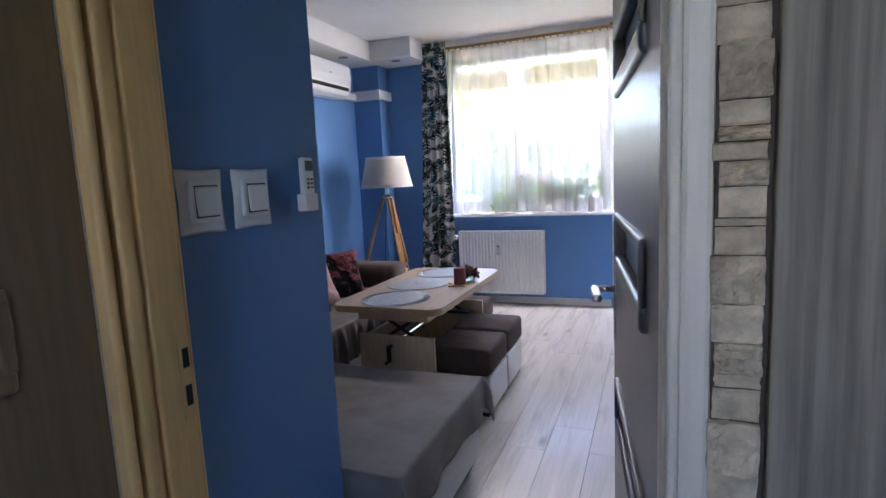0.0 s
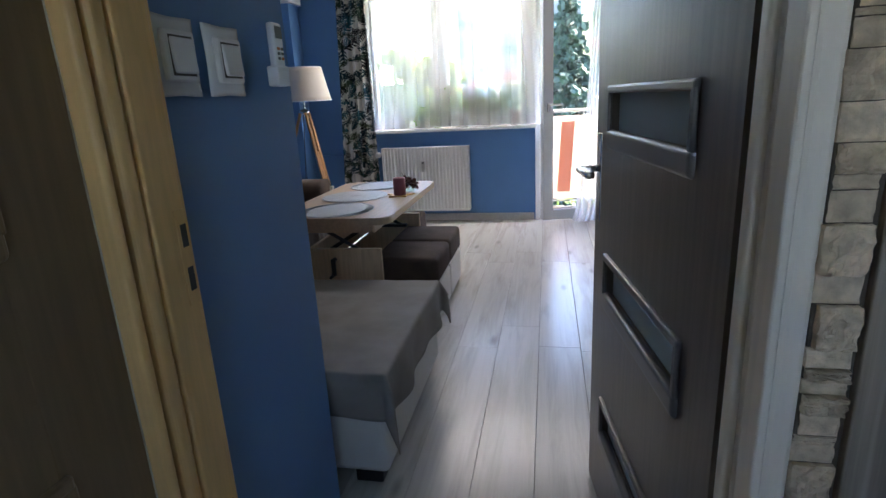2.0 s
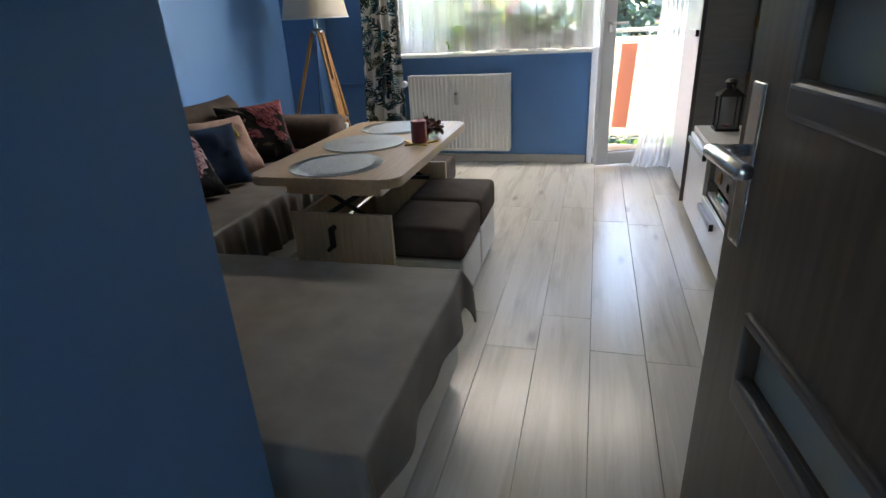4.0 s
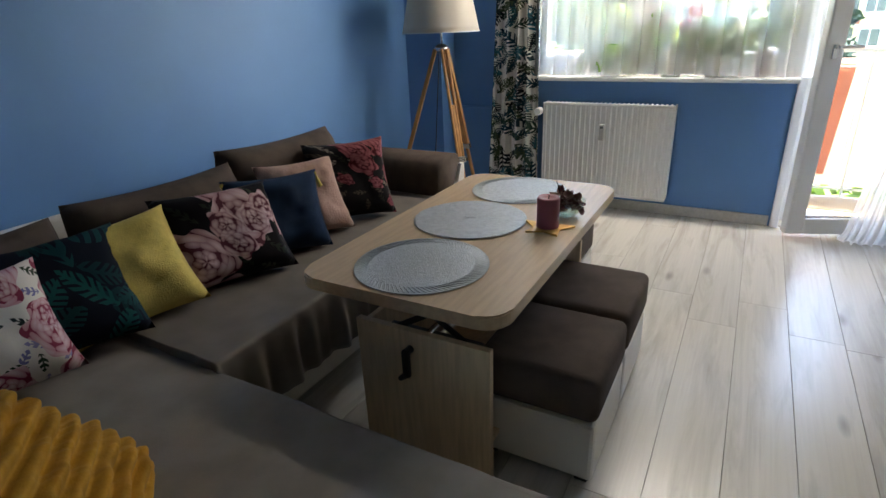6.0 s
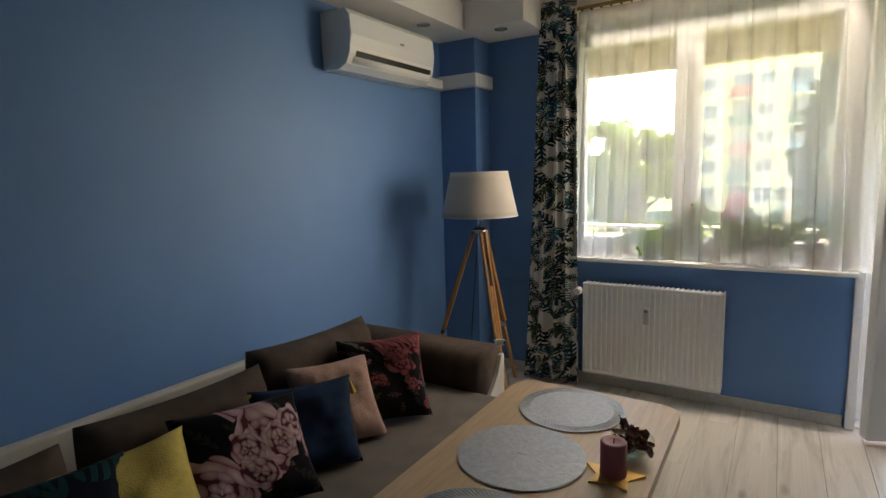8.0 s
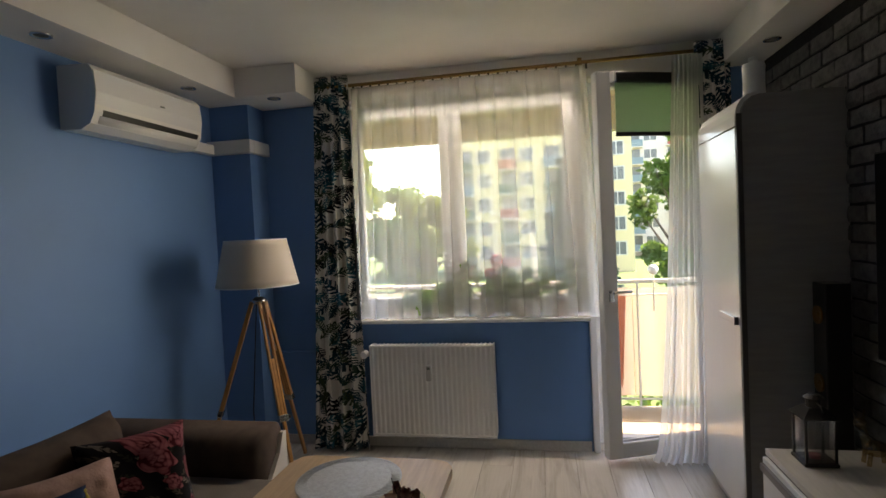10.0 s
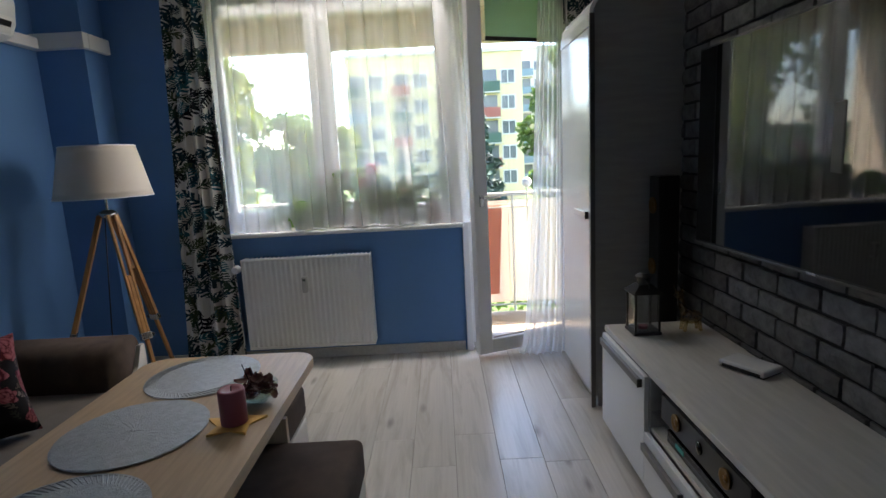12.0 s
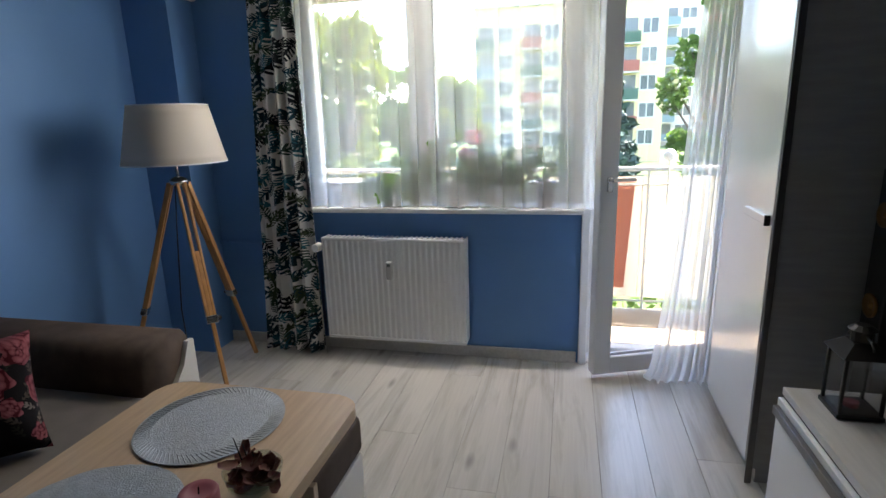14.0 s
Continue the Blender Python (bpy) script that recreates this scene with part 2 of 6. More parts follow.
def print_cloth(name, plane, rough=0.8):
    """Starts a printed cloth; gives its tree and the flat place on the cloth."""
    m = bpy.data.materials.new(name)
    m.use_nodes = True
    nt = m.node_tree
    b = nt.nodes["Principled BSDF"]
    b.inputs["Roughness"].default_value = rough
    b.inputs["Specular IOR Level"].default_value = 0.12
    tc = nt.nodes.new("ShaderNodeTexCoord")
    sep = nt.nodes.new("ShaderNodeSeparateXYZ")
    nt.links.new(tc.outputs["Object"], sep.inputs[0])
    com = nt.nodes.new("ShaderNodeCombineXYZ")
    nt.links.new(sep.outputs[plane[0]], com.inputs[0])
    nt.links.new(sep.outputs[plane[1]], com.inputs[1])
    n = node(nt, "ShaderNodeTexNoise", Scale=220.0, Detail=2.0)
    nt.links.new(tc.outputs["Object"], n.inputs["Vector"])
    bp = node(nt, "ShaderNodeBump", Strength=0.15, Distance=0.002)
    nt.links.new(n.outputs["Fac"], bp.inputs["Height"])
    nt.links.new(bp.outputs[0], b.inputs["Normal"])
    return m, nt, com.outputs[0]


def scatter(nt, place, scale, shift):
    """Motifs scattered on the cloth: way from each one's middle along and across it, a random colour socket and the distance."""
    mp = node(nt, "ShaderNodeMapping", Location=(shift, shift * 1.7, 0), Scale=(scale, scale, scale))
    nt.links.new(place, mp.inputs[0])
    v = node(nt, "ShaderNodeTexVoronoi", Scale=1.0, Randomness=0.85)
    v.voronoi_dimensions = "2D"
    nt.links.new(mp.outputs[0], v.inputs["Vector"])
    d = nt.nodes.new("ShaderNodeVectorMath")
    d.operation = "SUBTRACT"
    nt.links.new(mp.outputs[0], d.inputs[0])
    nt.links.new(v.outputs["Position"], d.inputs[1])
    col = nt.nodes.new("ShaderNodeSeparateColor")
    nt.links.new(v.outputs["Color"], col.inputs[0])
    rot = nt.nodes.new("ShaderNodeVectorRotate")
    rot.rotation_type = "Z_AXIS"
    nt.links.new(d.outputs[0], rot.inputs["Vector"])
    nt.links.new(calc(nt, "MULTIPLY", col.outputs[0], 6.283), rot.inputs["Angle"])
    s = nt.nodes.new("ShaderNodeSeparateXYZ")
    nt.links.new(rot.outputs[0], s.inputs[0])
    return s.outputs[0], s.outputs[1], col, v.outputs["Distance"]


def leaf_mask(nt, a, b, length, width, slits):
    """1 inside a pointed leaf, cut by slits that run out from its midrib."""
    q = calc(nt, "DIVIDE", a, length)
    edge = calc(nt, "MULTIPLY", calc(nt, "SUBTRACT", 1.0, calc(nt, "MULTIPLY", q, q)), width)
    bb = calc(nt, "ABSOLUTE", b)
    inside = calc(nt, "LESS_THAN", bb, edge)
    wave = calc(nt, "SINE", calc(nt, "MULTIPLY_ADD", bb, -slits * 0.8, calc(nt, "MULTIPLY", a, slits)))
    rib = calc(nt, "LESS_THAN", bb, width * 0.16)
    keep = calc(nt, "MAXIMUM", calc(nt, "GREATER_THAN", wave, -0.25), rib)
    return calc(nt, "MULTIPLY", inside, keep)


def tones(nt, socket, colors):
    r = nt.nodes.new("ShaderNodeValToRGB")
    r.color_ramp.interpolation = "CONSTANT"
    e = r.color_ramp.elements
    e[0].color, e[1].color, e[1].position = (*colors[0], 1), (*colors[1], 1), 1.0 / len(colors)
    for k, c in enumerate(colors[2:]):
        x = e.new((k + 2) / len(colors))
        x.color = (*c, 1)
    nt.links.new(socket, r.inputs[0])
    return r.outputs[0]


def blooms(name, ground, deep, mid, pale, scale, leaf, shift=0.0, size=0.44, plane=(1, 2), keep=0.25):
    """Printed cloth: many-petalled flowers with leaves between them."""
    m, nt, place = print_cloth(name, plane)
    la, lb, lcol, ld = scatter(nt, place, scale * 2.2, shift + 3.1)
    color = blend(nt, leaf_mask(nt, la, lb, 0.46, 0.17, 26.0), ground, tones(nt, lcol.outputs[1], leaf))
    for layer in (0, 1):
        a, b, col, d = scatter(nt, place, scale * (1 + 0.55 * layer), shift + layer * 5.3)
        ang = calc(nt, "ARCTAN2", b, a)
        ring = nt.nodes.new("ShaderNodeCombineXYZ")
        nt.links.new(calc(nt, "MULTIPLY", ang, 1.15), ring.inputs[0])
        nt.links.new(calc(nt, "MULTIPLY_ADD", d, 8.5, calc(nt, "MULTIPLY", col.outputs[1], 40.0)), ring.inputs[1])
        cells = node(nt, "ShaderNodeTexVoronoi", Scale=1.0, Randomness=0.9)
        cells.voronoi_dimensions = "2D"
        nt.links.new(ring.outputs[0], cells.inputs["Vector"])
        hue = nt.nodes.new("ShaderNodeSeparateColor")
        nt.links.new(cells.outputs["Color"], hue.inputs[0])
        frill = calc(nt, "SINE", calc(nt, "MULTIPLY_ADD", d, -6.0, calc(nt, "MULTIPLY", ang, 7.0)))
        shade = calc(nt, "MULTIPLY_ADD", calc(nt, "POWER", cells.outputs["Distance"], 1.5), -1.5, calc(nt, "MULTIPLY_ADD", hue.outputs[0], 0.45, 0.62))
        shade = calc(nt, "MINIMUM", calc(nt, "MAXIMUM", shade, 0.0), 1.0)
        radius = calc(nt, "MULTIPLY_ADD", frill, 0.03, calc(nt, "MULTIPLY_ADD", calc(nt, "SINE", calc(nt, "MULTIPLY", ang, 5.0)), 0.045, size * (1 - 0.2 * layer)))
        inside = calc(nt, "LESS_THAN", d, radius)
        chosen = calc(nt, "GREATER_THAN", col.outputs[2], keep + 0.2 * layer)
        body = blend(nt, shade, blend(nt, calc(nt, "DIVIDE", d, size), deep, mid), pale)
        body = blend(nt, calc(nt, "LESS_THAN", shade, 0.14), body, deep)
        color = blend(nt, calc(nt, "MULTIPLY", inside, chosen), color, body)
    nt.links.new(color, nt.nodes["Principled BSDF"].inputs["Base Color"])
    return m


def fronds(name, ground, colors, scale, shift=0.0, plane=(0, 2), length=0.62, width=0.27, layers=2, skip=0.1):
    """Printed cloth: slit leaves in several colours, lying every way over one another."""
    m, nt, place = print_cloth(name, plane)
    color = ground
    for layer in range(layers):
        a, b, col, d = scatter(nt, place, scale * (1 + 0.28 * layer), shift + 4.7 * layer)
        k = calc(nt, "MULTIPLY", leaf_mask(nt, a, b, length, width, 30.0 + 9 * layer), calc(nt, "GREATER_THAN", col.outputs[2], skip))
        color = blend(nt, k, color, tones(nt, col.outputs[1], colors))
    nt.links.new(color, nt.nodes["Principled BSDF"].inputs["Base Color"])
    return m


def planked(name, pale, dark, rough, knots=0.5, along=1, grain=0.35, fine=1.0):
    """Pale boards with long streaks and a few knots, each board its own tone."""
    m = bpy.data.materials.new(name)
    m.use_nodes = True
    nt = m.node_tree
    b = nt.nodes["Principled BSDF"]
    b.inputs["Roughness"].default_value = rough
    tc = nt.nodes.new("ShaderNodeTexCoord")
    oi = nt.nodes.new("ShaderNodeObjectInfo")
    shift = nt.nodes.new("ShaderNodeVectorMath")
    shift.operation = "MULTIPLY_ADD"
    shift.inputs[1].default_value = (37, 53, 29)
    nt.links.new(oi.outputs["Random"], shift.inputs[0])
    nt.links.new(tc.outputs["Object"], shift.inputs[2])
    sc = [9 * fine] * 3
    sc[along] = 0.9 * fine
    mp = node(nt, "ShaderNodeMapping", Scale=sc)
    nt.links.new(shift.outputs[0], mp.inputs[0])
    n1 = node(nt, "ShaderNodeTexNoise", Scale=1.6, Detail=6.0, Roughness=0.6, Distortion=0.6)
    nt.links.new(mp.outputs[0], n1.inputs["Vector"])
    sc2 = [60 * fine] * 3
    sc2[along] = 1.5 * fine
    mp2 = node(nt, "ShaderNodeMapping", Scale=sc2)
    nt.links.new(shift.outputs[0], mp2.inputs[0])
    n2 = node(nt, "ShaderNodeTexNoise", Scale=1.5, Detail=4.0)
    nt.links.new(mp2.outputs[0], n2.inputs["Vector"])
    ramp = nt.nodes.new("ShaderNodeValToRGB")
    ramp.color_ramp.elements[0].color, ramp.color_ramp.elements[1].color = (*dark, 1), (*pale, 1)
    ramp.color_ramp.elements[0].position, ramp.color_ramp.elements[1].position = 0.30, 0.52
    nt.links.new(n1.outputs["Fac"], ramp.inputs[0])
    mx = nt.nodes.new("ShaderNodeMix")
    mx.data_type, mx.blend_type = "RGBA", "MULTIPLY"
    mx.inputs["Factor"].default_value = grain
    nt.links.new(ramp.outputs[0], mx.inputs[6])
    nt.links.new(n2.outputs["Fac"], mx.inputs[7])
    sc3 = [7 * fine] * 3
    sc3[along] = 2.2 * fine
    mp3 = node(nt, "ShaderNodeMapping", Scale=sc3)
    nt.links.new(shift.outputs[0], mp3.inputs[0])
    v = node(nt, "ShaderNodeTexVoronoi", Scale=0.8)
    nt.links.new(mp3.outputs[0], v.inputs["Vector"])
    kr = nt.nodes.new("ShaderNodeValToRGB")
    kr.color_ramp.elements[0].color, kr.color_ramp.elements[1].color = (1 - knots, 1 - knots, 1 - knots, 1), (1, 1, 1, 1)
    kr.color_ramp.elements[0].position, kr.color_ramp.elements[1].position = 0.03, 0.13
    nt.links.new(v.outputs["Distance"], kr.inputs[0])
    mk = nt.nodes.new("ShaderNodeMix")
    mk.data_type, mk.blend_type = "RGBA", "MULTIPLY"
    mk.inputs["Factor"].default_value = 0.9
    nt.links.new(mx.outputs[2], mk.inputs[6])
    nt.links.new(kr.outputs[0], mk.inputs[7])
    mr = node(nt, "ShaderNodeMapRange")
    mr.inputs["To Min"].default_value, mr.inputs["To Max"].default_value = 0.93, 1.05
    nt.links.new(oi.outputs["Random"], mr.inputs["Value"])
    hsv = nt.nodes.new("ShaderNodeHueSaturation")
    nt.links.new(mr.outputs[0], hsv.inputs["Value"])
    nt.links.new(mk.outputs[2], hsv.inputs["Color"])
    nt.links.new(hsv.outputs[0], b.inputs["Base Color"])
    bp = node(nt, "ShaderNodeBump", Strength=0.06, Distance=0.002)
    nt.links.new(n2.outputs["Fac"], bp.inputs["Height"])
    nt.links.new(bp.outputs[0], b.inputs["Normal"])
    return m


def glow(name, color, strength):
    m = bpy.data.materials.new(name)
    m.use_nodes = True
    b = m.node_tree.nodes["Principled BSDF"]
    b.inputs["Base Color"].default_value = (*color, 1)
    b.inputs["Emission Color"].default_value = (*color, 1)
    b.inputs["Emission Strength"].default_value = strength
    return m


FLOOR = planked("pale_grey_oak_laminate", (0.60, 0.575, 0.53), (0.46, 0.43, 0.385), 0.25, 0.45, 1, 0.2)
RUSTIC = planked("whitewashed_rustic_wood", (0.46, 0.37, 0.28), (0.29, 0.22, 0.16), 0.6, 0.97, 2, 0.85, 1.3)
FROST = cloth("frosted_glass", (0.74, 0.80, 0.80), 0.05, 0.30)
BEAD = mat("satin_bead", (0.17, 0.16, 0.16), 0.3, metal=0.6, var=0.1)
CREAM_DOOR = mat("pale_oak_foil", (0.24, 0.165, 0.09), 0.4, var=0.15, scale=6, stretch=(12, 12, 1))
YELLOW_TILE = mat("glazed_bathroom_tile", (0.72, 0.62, 0.44), 0.2, var=0.08)
CLEAR_PLASTIC = mat("clear_white_plastic", (0.78, 0.80, 0.82), 0.12, var=0.03)
METER_GREY = mat("pale_grey_plastic", (0.52, 0.52, 0.50), 0.4, var=0.05)
SCREEN_GREY = mat("grey_screen", (0.14, 0.16, 0.15), 0.3)
MUSTARD_PLAIN = mat("orange_rubber", (0.6, 0.2, 0.06), 0.5)
SHEER = cloth("sheer_voile", (0.97, 0.965, 0.96), 0.70, 0.95, 0.07)
SHEER_GATHERED = cloth("gathered_voile", (0.97, 0.965, 0.96), 0.40, 0.95, 0.06)
SHADE = cloth("linen_lampshade", (0.80, 0.74, 0.66), 0.02, 0.4)
BLIND = cloth("mint_roller_blind", (0.50, 0.66, 0.52), 0.04, 0.6)
GLASS = glassy("window_glass", 0.06, 0.02)
LANTERN_GLASS = glassy("lantern_glass", 0.07, 0.03, (0.93, 0.94, 0.95))
CURTAIN = fronds("leaf_print_curtain", (0.70, 0.69, 0.66), [(0.018, 0.045, 0.06), (0.012, 0.016, 0.02), (0.03, 0.13, 0.17), (0.065, 0.09, 0.05), (0.014, 0.05, 0.075), (0.03, 0.06, 0.045)], 6.6, 0.0, (0, 2), 0.68, 0.27, 3, 0.06)
MUSTARD = mat("mustard_plush", (0.50, 0.24, 0.015), 0.9, var=0.25, scale=30, bump=0.3, bscale=300)
YELLOW_KNIT = mat("yellow_knit", (0.58, 0.44, 0.11), 0.9, var=0.15, scale=40, bump=0.8, bscale=220)
NAVY = mat("navy_velvet", (0.008, 0.024, 0.060), 0.8, spec=0.15, var=0.25, scale=12, bump=0.15, bscale=300)
PINK_PLUSH = mat("dusty_pink_plush", (0.40, 0.25, 0.205), 0.95, var=0.18, scale=26, bump=0.6, bscale=120)
TAUPE_PLUSH = mat("taupe_plush", (0.11, 0.088, 0.075), 0.95, var=0.25, scale=16, bump=0.4, bscale=200)
ROSES = blooms("black_peony_print", (0.005, 0.004, 0.006), (0.07, 0.016, 0.026), (0.24, 0.10, 0.12), (0.48, 0.34, 0.34), 5.2, [(0.03, 0.035, 0.025), (0.06, 0.06, 0.05), (0.015, 0.02, 0.015)], 3.3, 0.50, keep=0.34)
ROSES_SMALL = blooms("dark_rose_print", (0.006, 0.005, 0.006), (0.05, 0.004, 0.008), (0.12, 0.018, 0.026), (0.26, 0.085, 0.095), 8.0, [(0.05, 0.04, 0.03), (0.13, 0.11, 0.09), (0.02, 0.02, 0.015)], 8.1, 0.40, keep=0.52)
WHITE_ROSES = blooms("white_floral_print", (0.62, 0.58, 0.52), (0.20, 0.03, 0.06), (0.45, 0.18, 0.21), (0.56, 0.42, 0.42), 8.0, [(0.16, 0.15, 0.30), (0.02, 0.03, 0.03), (0.24, 0.22, 0.38), (0.03, 0.05, 0.03)], 1.3, 0.50, keep=0.2)
JUNGLE = fronds("navy_jungle_print", (0.005, 0.008, 0.016), [(0.006, 0.065, 0.065), (0.005, 0.028, 0.034), (0.012, 0.105, 0.08), (0.006, 0.045, 0.05)], 7.0, 4.0, (1, 2), 0.62, 0.26, 2, 0.25)
SILVER_MAT = mat("silver_woven_vinyl", (0.40, 0.425, 0.44), 0.38, metal=0.35, var=0.18, scale=60, bump=0.7, bscale=240)
CANDLE = mat("burgundy_wax", (0.30, 0.075, 0.095), 0.45, var=0.12)
GOLD = mat("gold_paper", (0.72, 0.42, 0.10), 0.45, metal=0.35, var=0.15)
POTPOURRI = mat("dried_petals", (0.10, 0.012, 0.012), 0.7, var=0.6, scale=60, color2=(0.15, 0.06, 0.035))
WICK = mat("burnt_wick", (0.02, 0.018, 0.016), 0.9)
BRICK = mat("charcoal_brick_slip", (0.150, 0.148, 0.150), 0.72, var=0.4, scale=26, bump=0.8, bscale=70, objrand=0.25)
MORTAR = mat("dark_mortar", (0.022, 0.022, 0.023), 0.9, var=0.3, scale=30, bump=0.3)
CONE = mat("gold_speaker_cone", (0.26, 0.15, 0.05), 0.45, metal=0.8, var=0.1)
POT_WHITE = mat("white_flowerpot", (0.68, 0.68, 0.67), 0.4, var=0.06)
POT_BROWN = mat("brown_flowerpot", (0.22, 0.13, 0.08), 0.5)
SOIL = mat("potting_soil", (0.03, 0.02, 0.015), 0.95)
PETAL = mat("red_petal", (0.62, 0.03, 0.06), 0.5, var=0.2)
GREY_GLASS = glassy("clear_bottle_glass", 0.09, 0.02, (0.88, 0.93, 0.90))
TEAL_LED = glow("teal_display", (0.01, 0.13, 0.105), 0.03)
AMBER_GLASS = glassy("amber_glass", 0.22, 0.03, (0.80, 0.68, 0.42))
# Darker copy of THROW: the seat's shade is put into the colour.
THROW_SHADED = mat("grey_blanket_shaded", (0.180, 0.156, 0.136), 0.5, var=0.2, scale=9, bump=0.2, bscale=300, spec=0.35)
TV_GLASS = mat("television_glass", (0.004, 0.004, 0.005), 0.04, var=0.1, spec=0.5)
TV_GLASS.node_tree.nodes["Principled BSDF"].inputs["Coat Weight"].default_value = 0.25
TV_GLASS.node_tree.nodes["Principled BSDF"].inputs["Coat Roughness"].default_value = 0.02
RED_CLOTH = mat("red_cotton", (0.42, 0.03, 0.025), 0.8, var=0.15)
WHITE_CLOTH = mat("cream_cotton", (0.62, 0.55, 0.45), 0.85, var=0.08, bump=0.15, bscale=200)


def leafy(name, color, glow_through=0.5):
    """Leaves that let some sun through."""
    m = mat(name, color, 0.6, var=0.5, scale=1.2)
    nt = m.node_tree
    b = nt.nodes["Principled BSDF"]
    t = node(nt, "ShaderNodeBsdfTranslucent")
    nt.links.new(b.inputs["Base Color"].links[0].from_socket, t.inputs["Color"])
    mix = node(nt, "ShaderNodeMixShader", Fac=glow_through)
    nt.links.new(b.outputs[0], mix.inputs[1])
    nt.links.new(t.outputs[0], mix.inputs[2])
    nt.links.new(mix.outputs[0], nt.nodes["Material Output"].inputs[0])
    return m


LEAF = leafy("houseplant_leaf", (0.16, 0.27, 0.07))

# ---- structure ----
XL, XR, YN, YF, XS, ZC = -2.83, 0.70, 1.495, 5.40, -0.838, 2.57
structure("floor_slab", box((-3.2, -1.6, -0.25), (1.1, 5.70, -0.012)), GREY_GAP, "grey screed under the laminate floor", "floor")
structure("ceiling", box((-3.2, -1.6, ZC), (1.1, 5.70, ZC + 0.25)), WHITE, "white painted ceiling", "ceiling")
structure("wall_west", box((XL - 0.2, YN - 0.2, -0.1), (XL, YF, ZC)), BLUE, "matt blue painted wall", "wall")
structure("wall_north", wallbox((XL - 0.2, YF, -0.1), (XR + 0.25, YF + 0.30, ZC), [(-1.99, -0.345, 0.86, 2.40), (-0.345, 0.47, -0.03, 2.40), (-2.10, 0.47, 2.40, ZC)], 0), BLUE, "blue wall with the window and balcony door", "wall")
structure("lintel", box((-2.10, YF - 0.002, 2.40), (0.47, YF + 0.30, ZC)), WHITE, "white painted lintel above the window", "wall")
structure("wall_east", box((XR + 0.02, -1.6, -0.1), (XR + 0.25, YF, ZC)), GREY_GAP, "dark grey wall behind the brick slips", "wall")
structure("wall_partition", box((XL, YN - 0.14, -0.1), (XS, YN, ZC)), BLUE, "blue wall end beside the sofa", "wall")
structure("wall_switches", box((XS - 0.14, 0.965, -0.1), (XS, YN - 0.14, ZC)), BLUE, "blue wall with the light switches", "wall")
structure("wall_doorway", wallbox((XS - 0.14, 0.855, -0.1), (XR + 0.02, 0.965, ZC), [(-0.812, 0.046, -0.1, 2.06)], 0), BLUE, "wall of the doorway", "wall")
structure("soffit", box((XL, YN, 2.39), (-2.52, YF, ZC - 0.003)), WHITE, "white plasterboard soffit along the wall", "trim")
structure("soffit_window", box((-2.517, 5.0, 2.39), (-2.10, YF, ZC - 0.003)), WHITE, "white plasterboard soffit beside the curtain", "trim")
structure("soffit_east", box((0.46, 1.0, 2.39), (XR + 0.02, YF, ZC - 0.003)), WHITE, "white plasterboard soffit above the television", "trim")
structure("pillar", box((XL, 5.19, -0.1), (-2.545, YF, 2.39)), BLUE, "blue boxed pipe column in the corner", "wall")
structure("baseboard", box((-2.544, YF - 0.016, 0), (-0.36, YF, 0.065), 0.004), PALE_WOOD, "pale wood skirting board", "trim")

# ---- doorway, hall ----
jamb_left = thing("door_frame_west", (-0.80, 0.85, 0), "cream wood door frame with a strike plate", "door frame", "", "structure")
part("moulding", box((-0.842, 0.824, 0), (-0.776, 0.8425, 2.06), 0.009, seg=4), CREAM, jamb_left)
part("groove", box((-0.842, 0.843, 0), (-0.794, 0.854, 2.06), 0.001), CREAM, jamb_left)
part("moulding", box((-0.842, 0.8545, 0), (-0.777, 0.884, 2.06), 0.010, seg=4), CREAM, jamb_left)
part("groove", box((-0.842, 0.8845, 0), (-0.787, 0.893, 2.06), 0.001), CREAM, jamb_left)
part("lining", box((-0.842, 0.8935, 0), (-0.779, 0.964, 2.05), 0.004), CREAM, jamb_left)
part("stop", box((-0.837, 0.9645, 0), (-0.784, 0.976, 2.05), 0.004), CREAM, jamb_left)
sp = part("strike_plate", box((-0.7795, 0.938, 0.87), (-0.7775, 0.962, 1.02), 0.001), CREAM, jamb_left, "painted strike plate")
for z0, z1 in ((0.893, 0.930), (0.962, 0.997)):
    part("strike_hole", box((-0.7778, 0.945, z0), (-0.7768, 0.958, z1)), BLACK, sp)
jamb_right = thing("door_frame_east", (0.02, 0.86, 0), "whitewashed wood door frame with a moulded edge", "door frame", "", "structure")
part("lining", box((0.008, 0.870, 0), (0.045, 0.945, 2.04), 0.004), FRAME_WHITE, jamb_right)
for y0_, y1_, x_ in ((0.918, 0.946, -0.010), (0.896, 0.914, -0.001)):
    part("bead", box((x_, y0_, 0), (0.0085, y1_, 2.03), 0.007, seg=4), FRAME_WHITE, jamb_right)
part("architrave", box((0.008, 0.846, 0), (0.038, 0.868, 2.06), 0.006), FRAME_WHITE, jamb_right)
part("moulding", box((-0.003, 0.843, 0), (0.009, 0.893, 2.06), 0.005, seg=3), FRAME_WHITE, jamb_right)
part("head", box((-0.778, 0.87, 2.03), (0.008, 0.96, 2.06), 0.003), FRAME_WHITE, jamb_right)


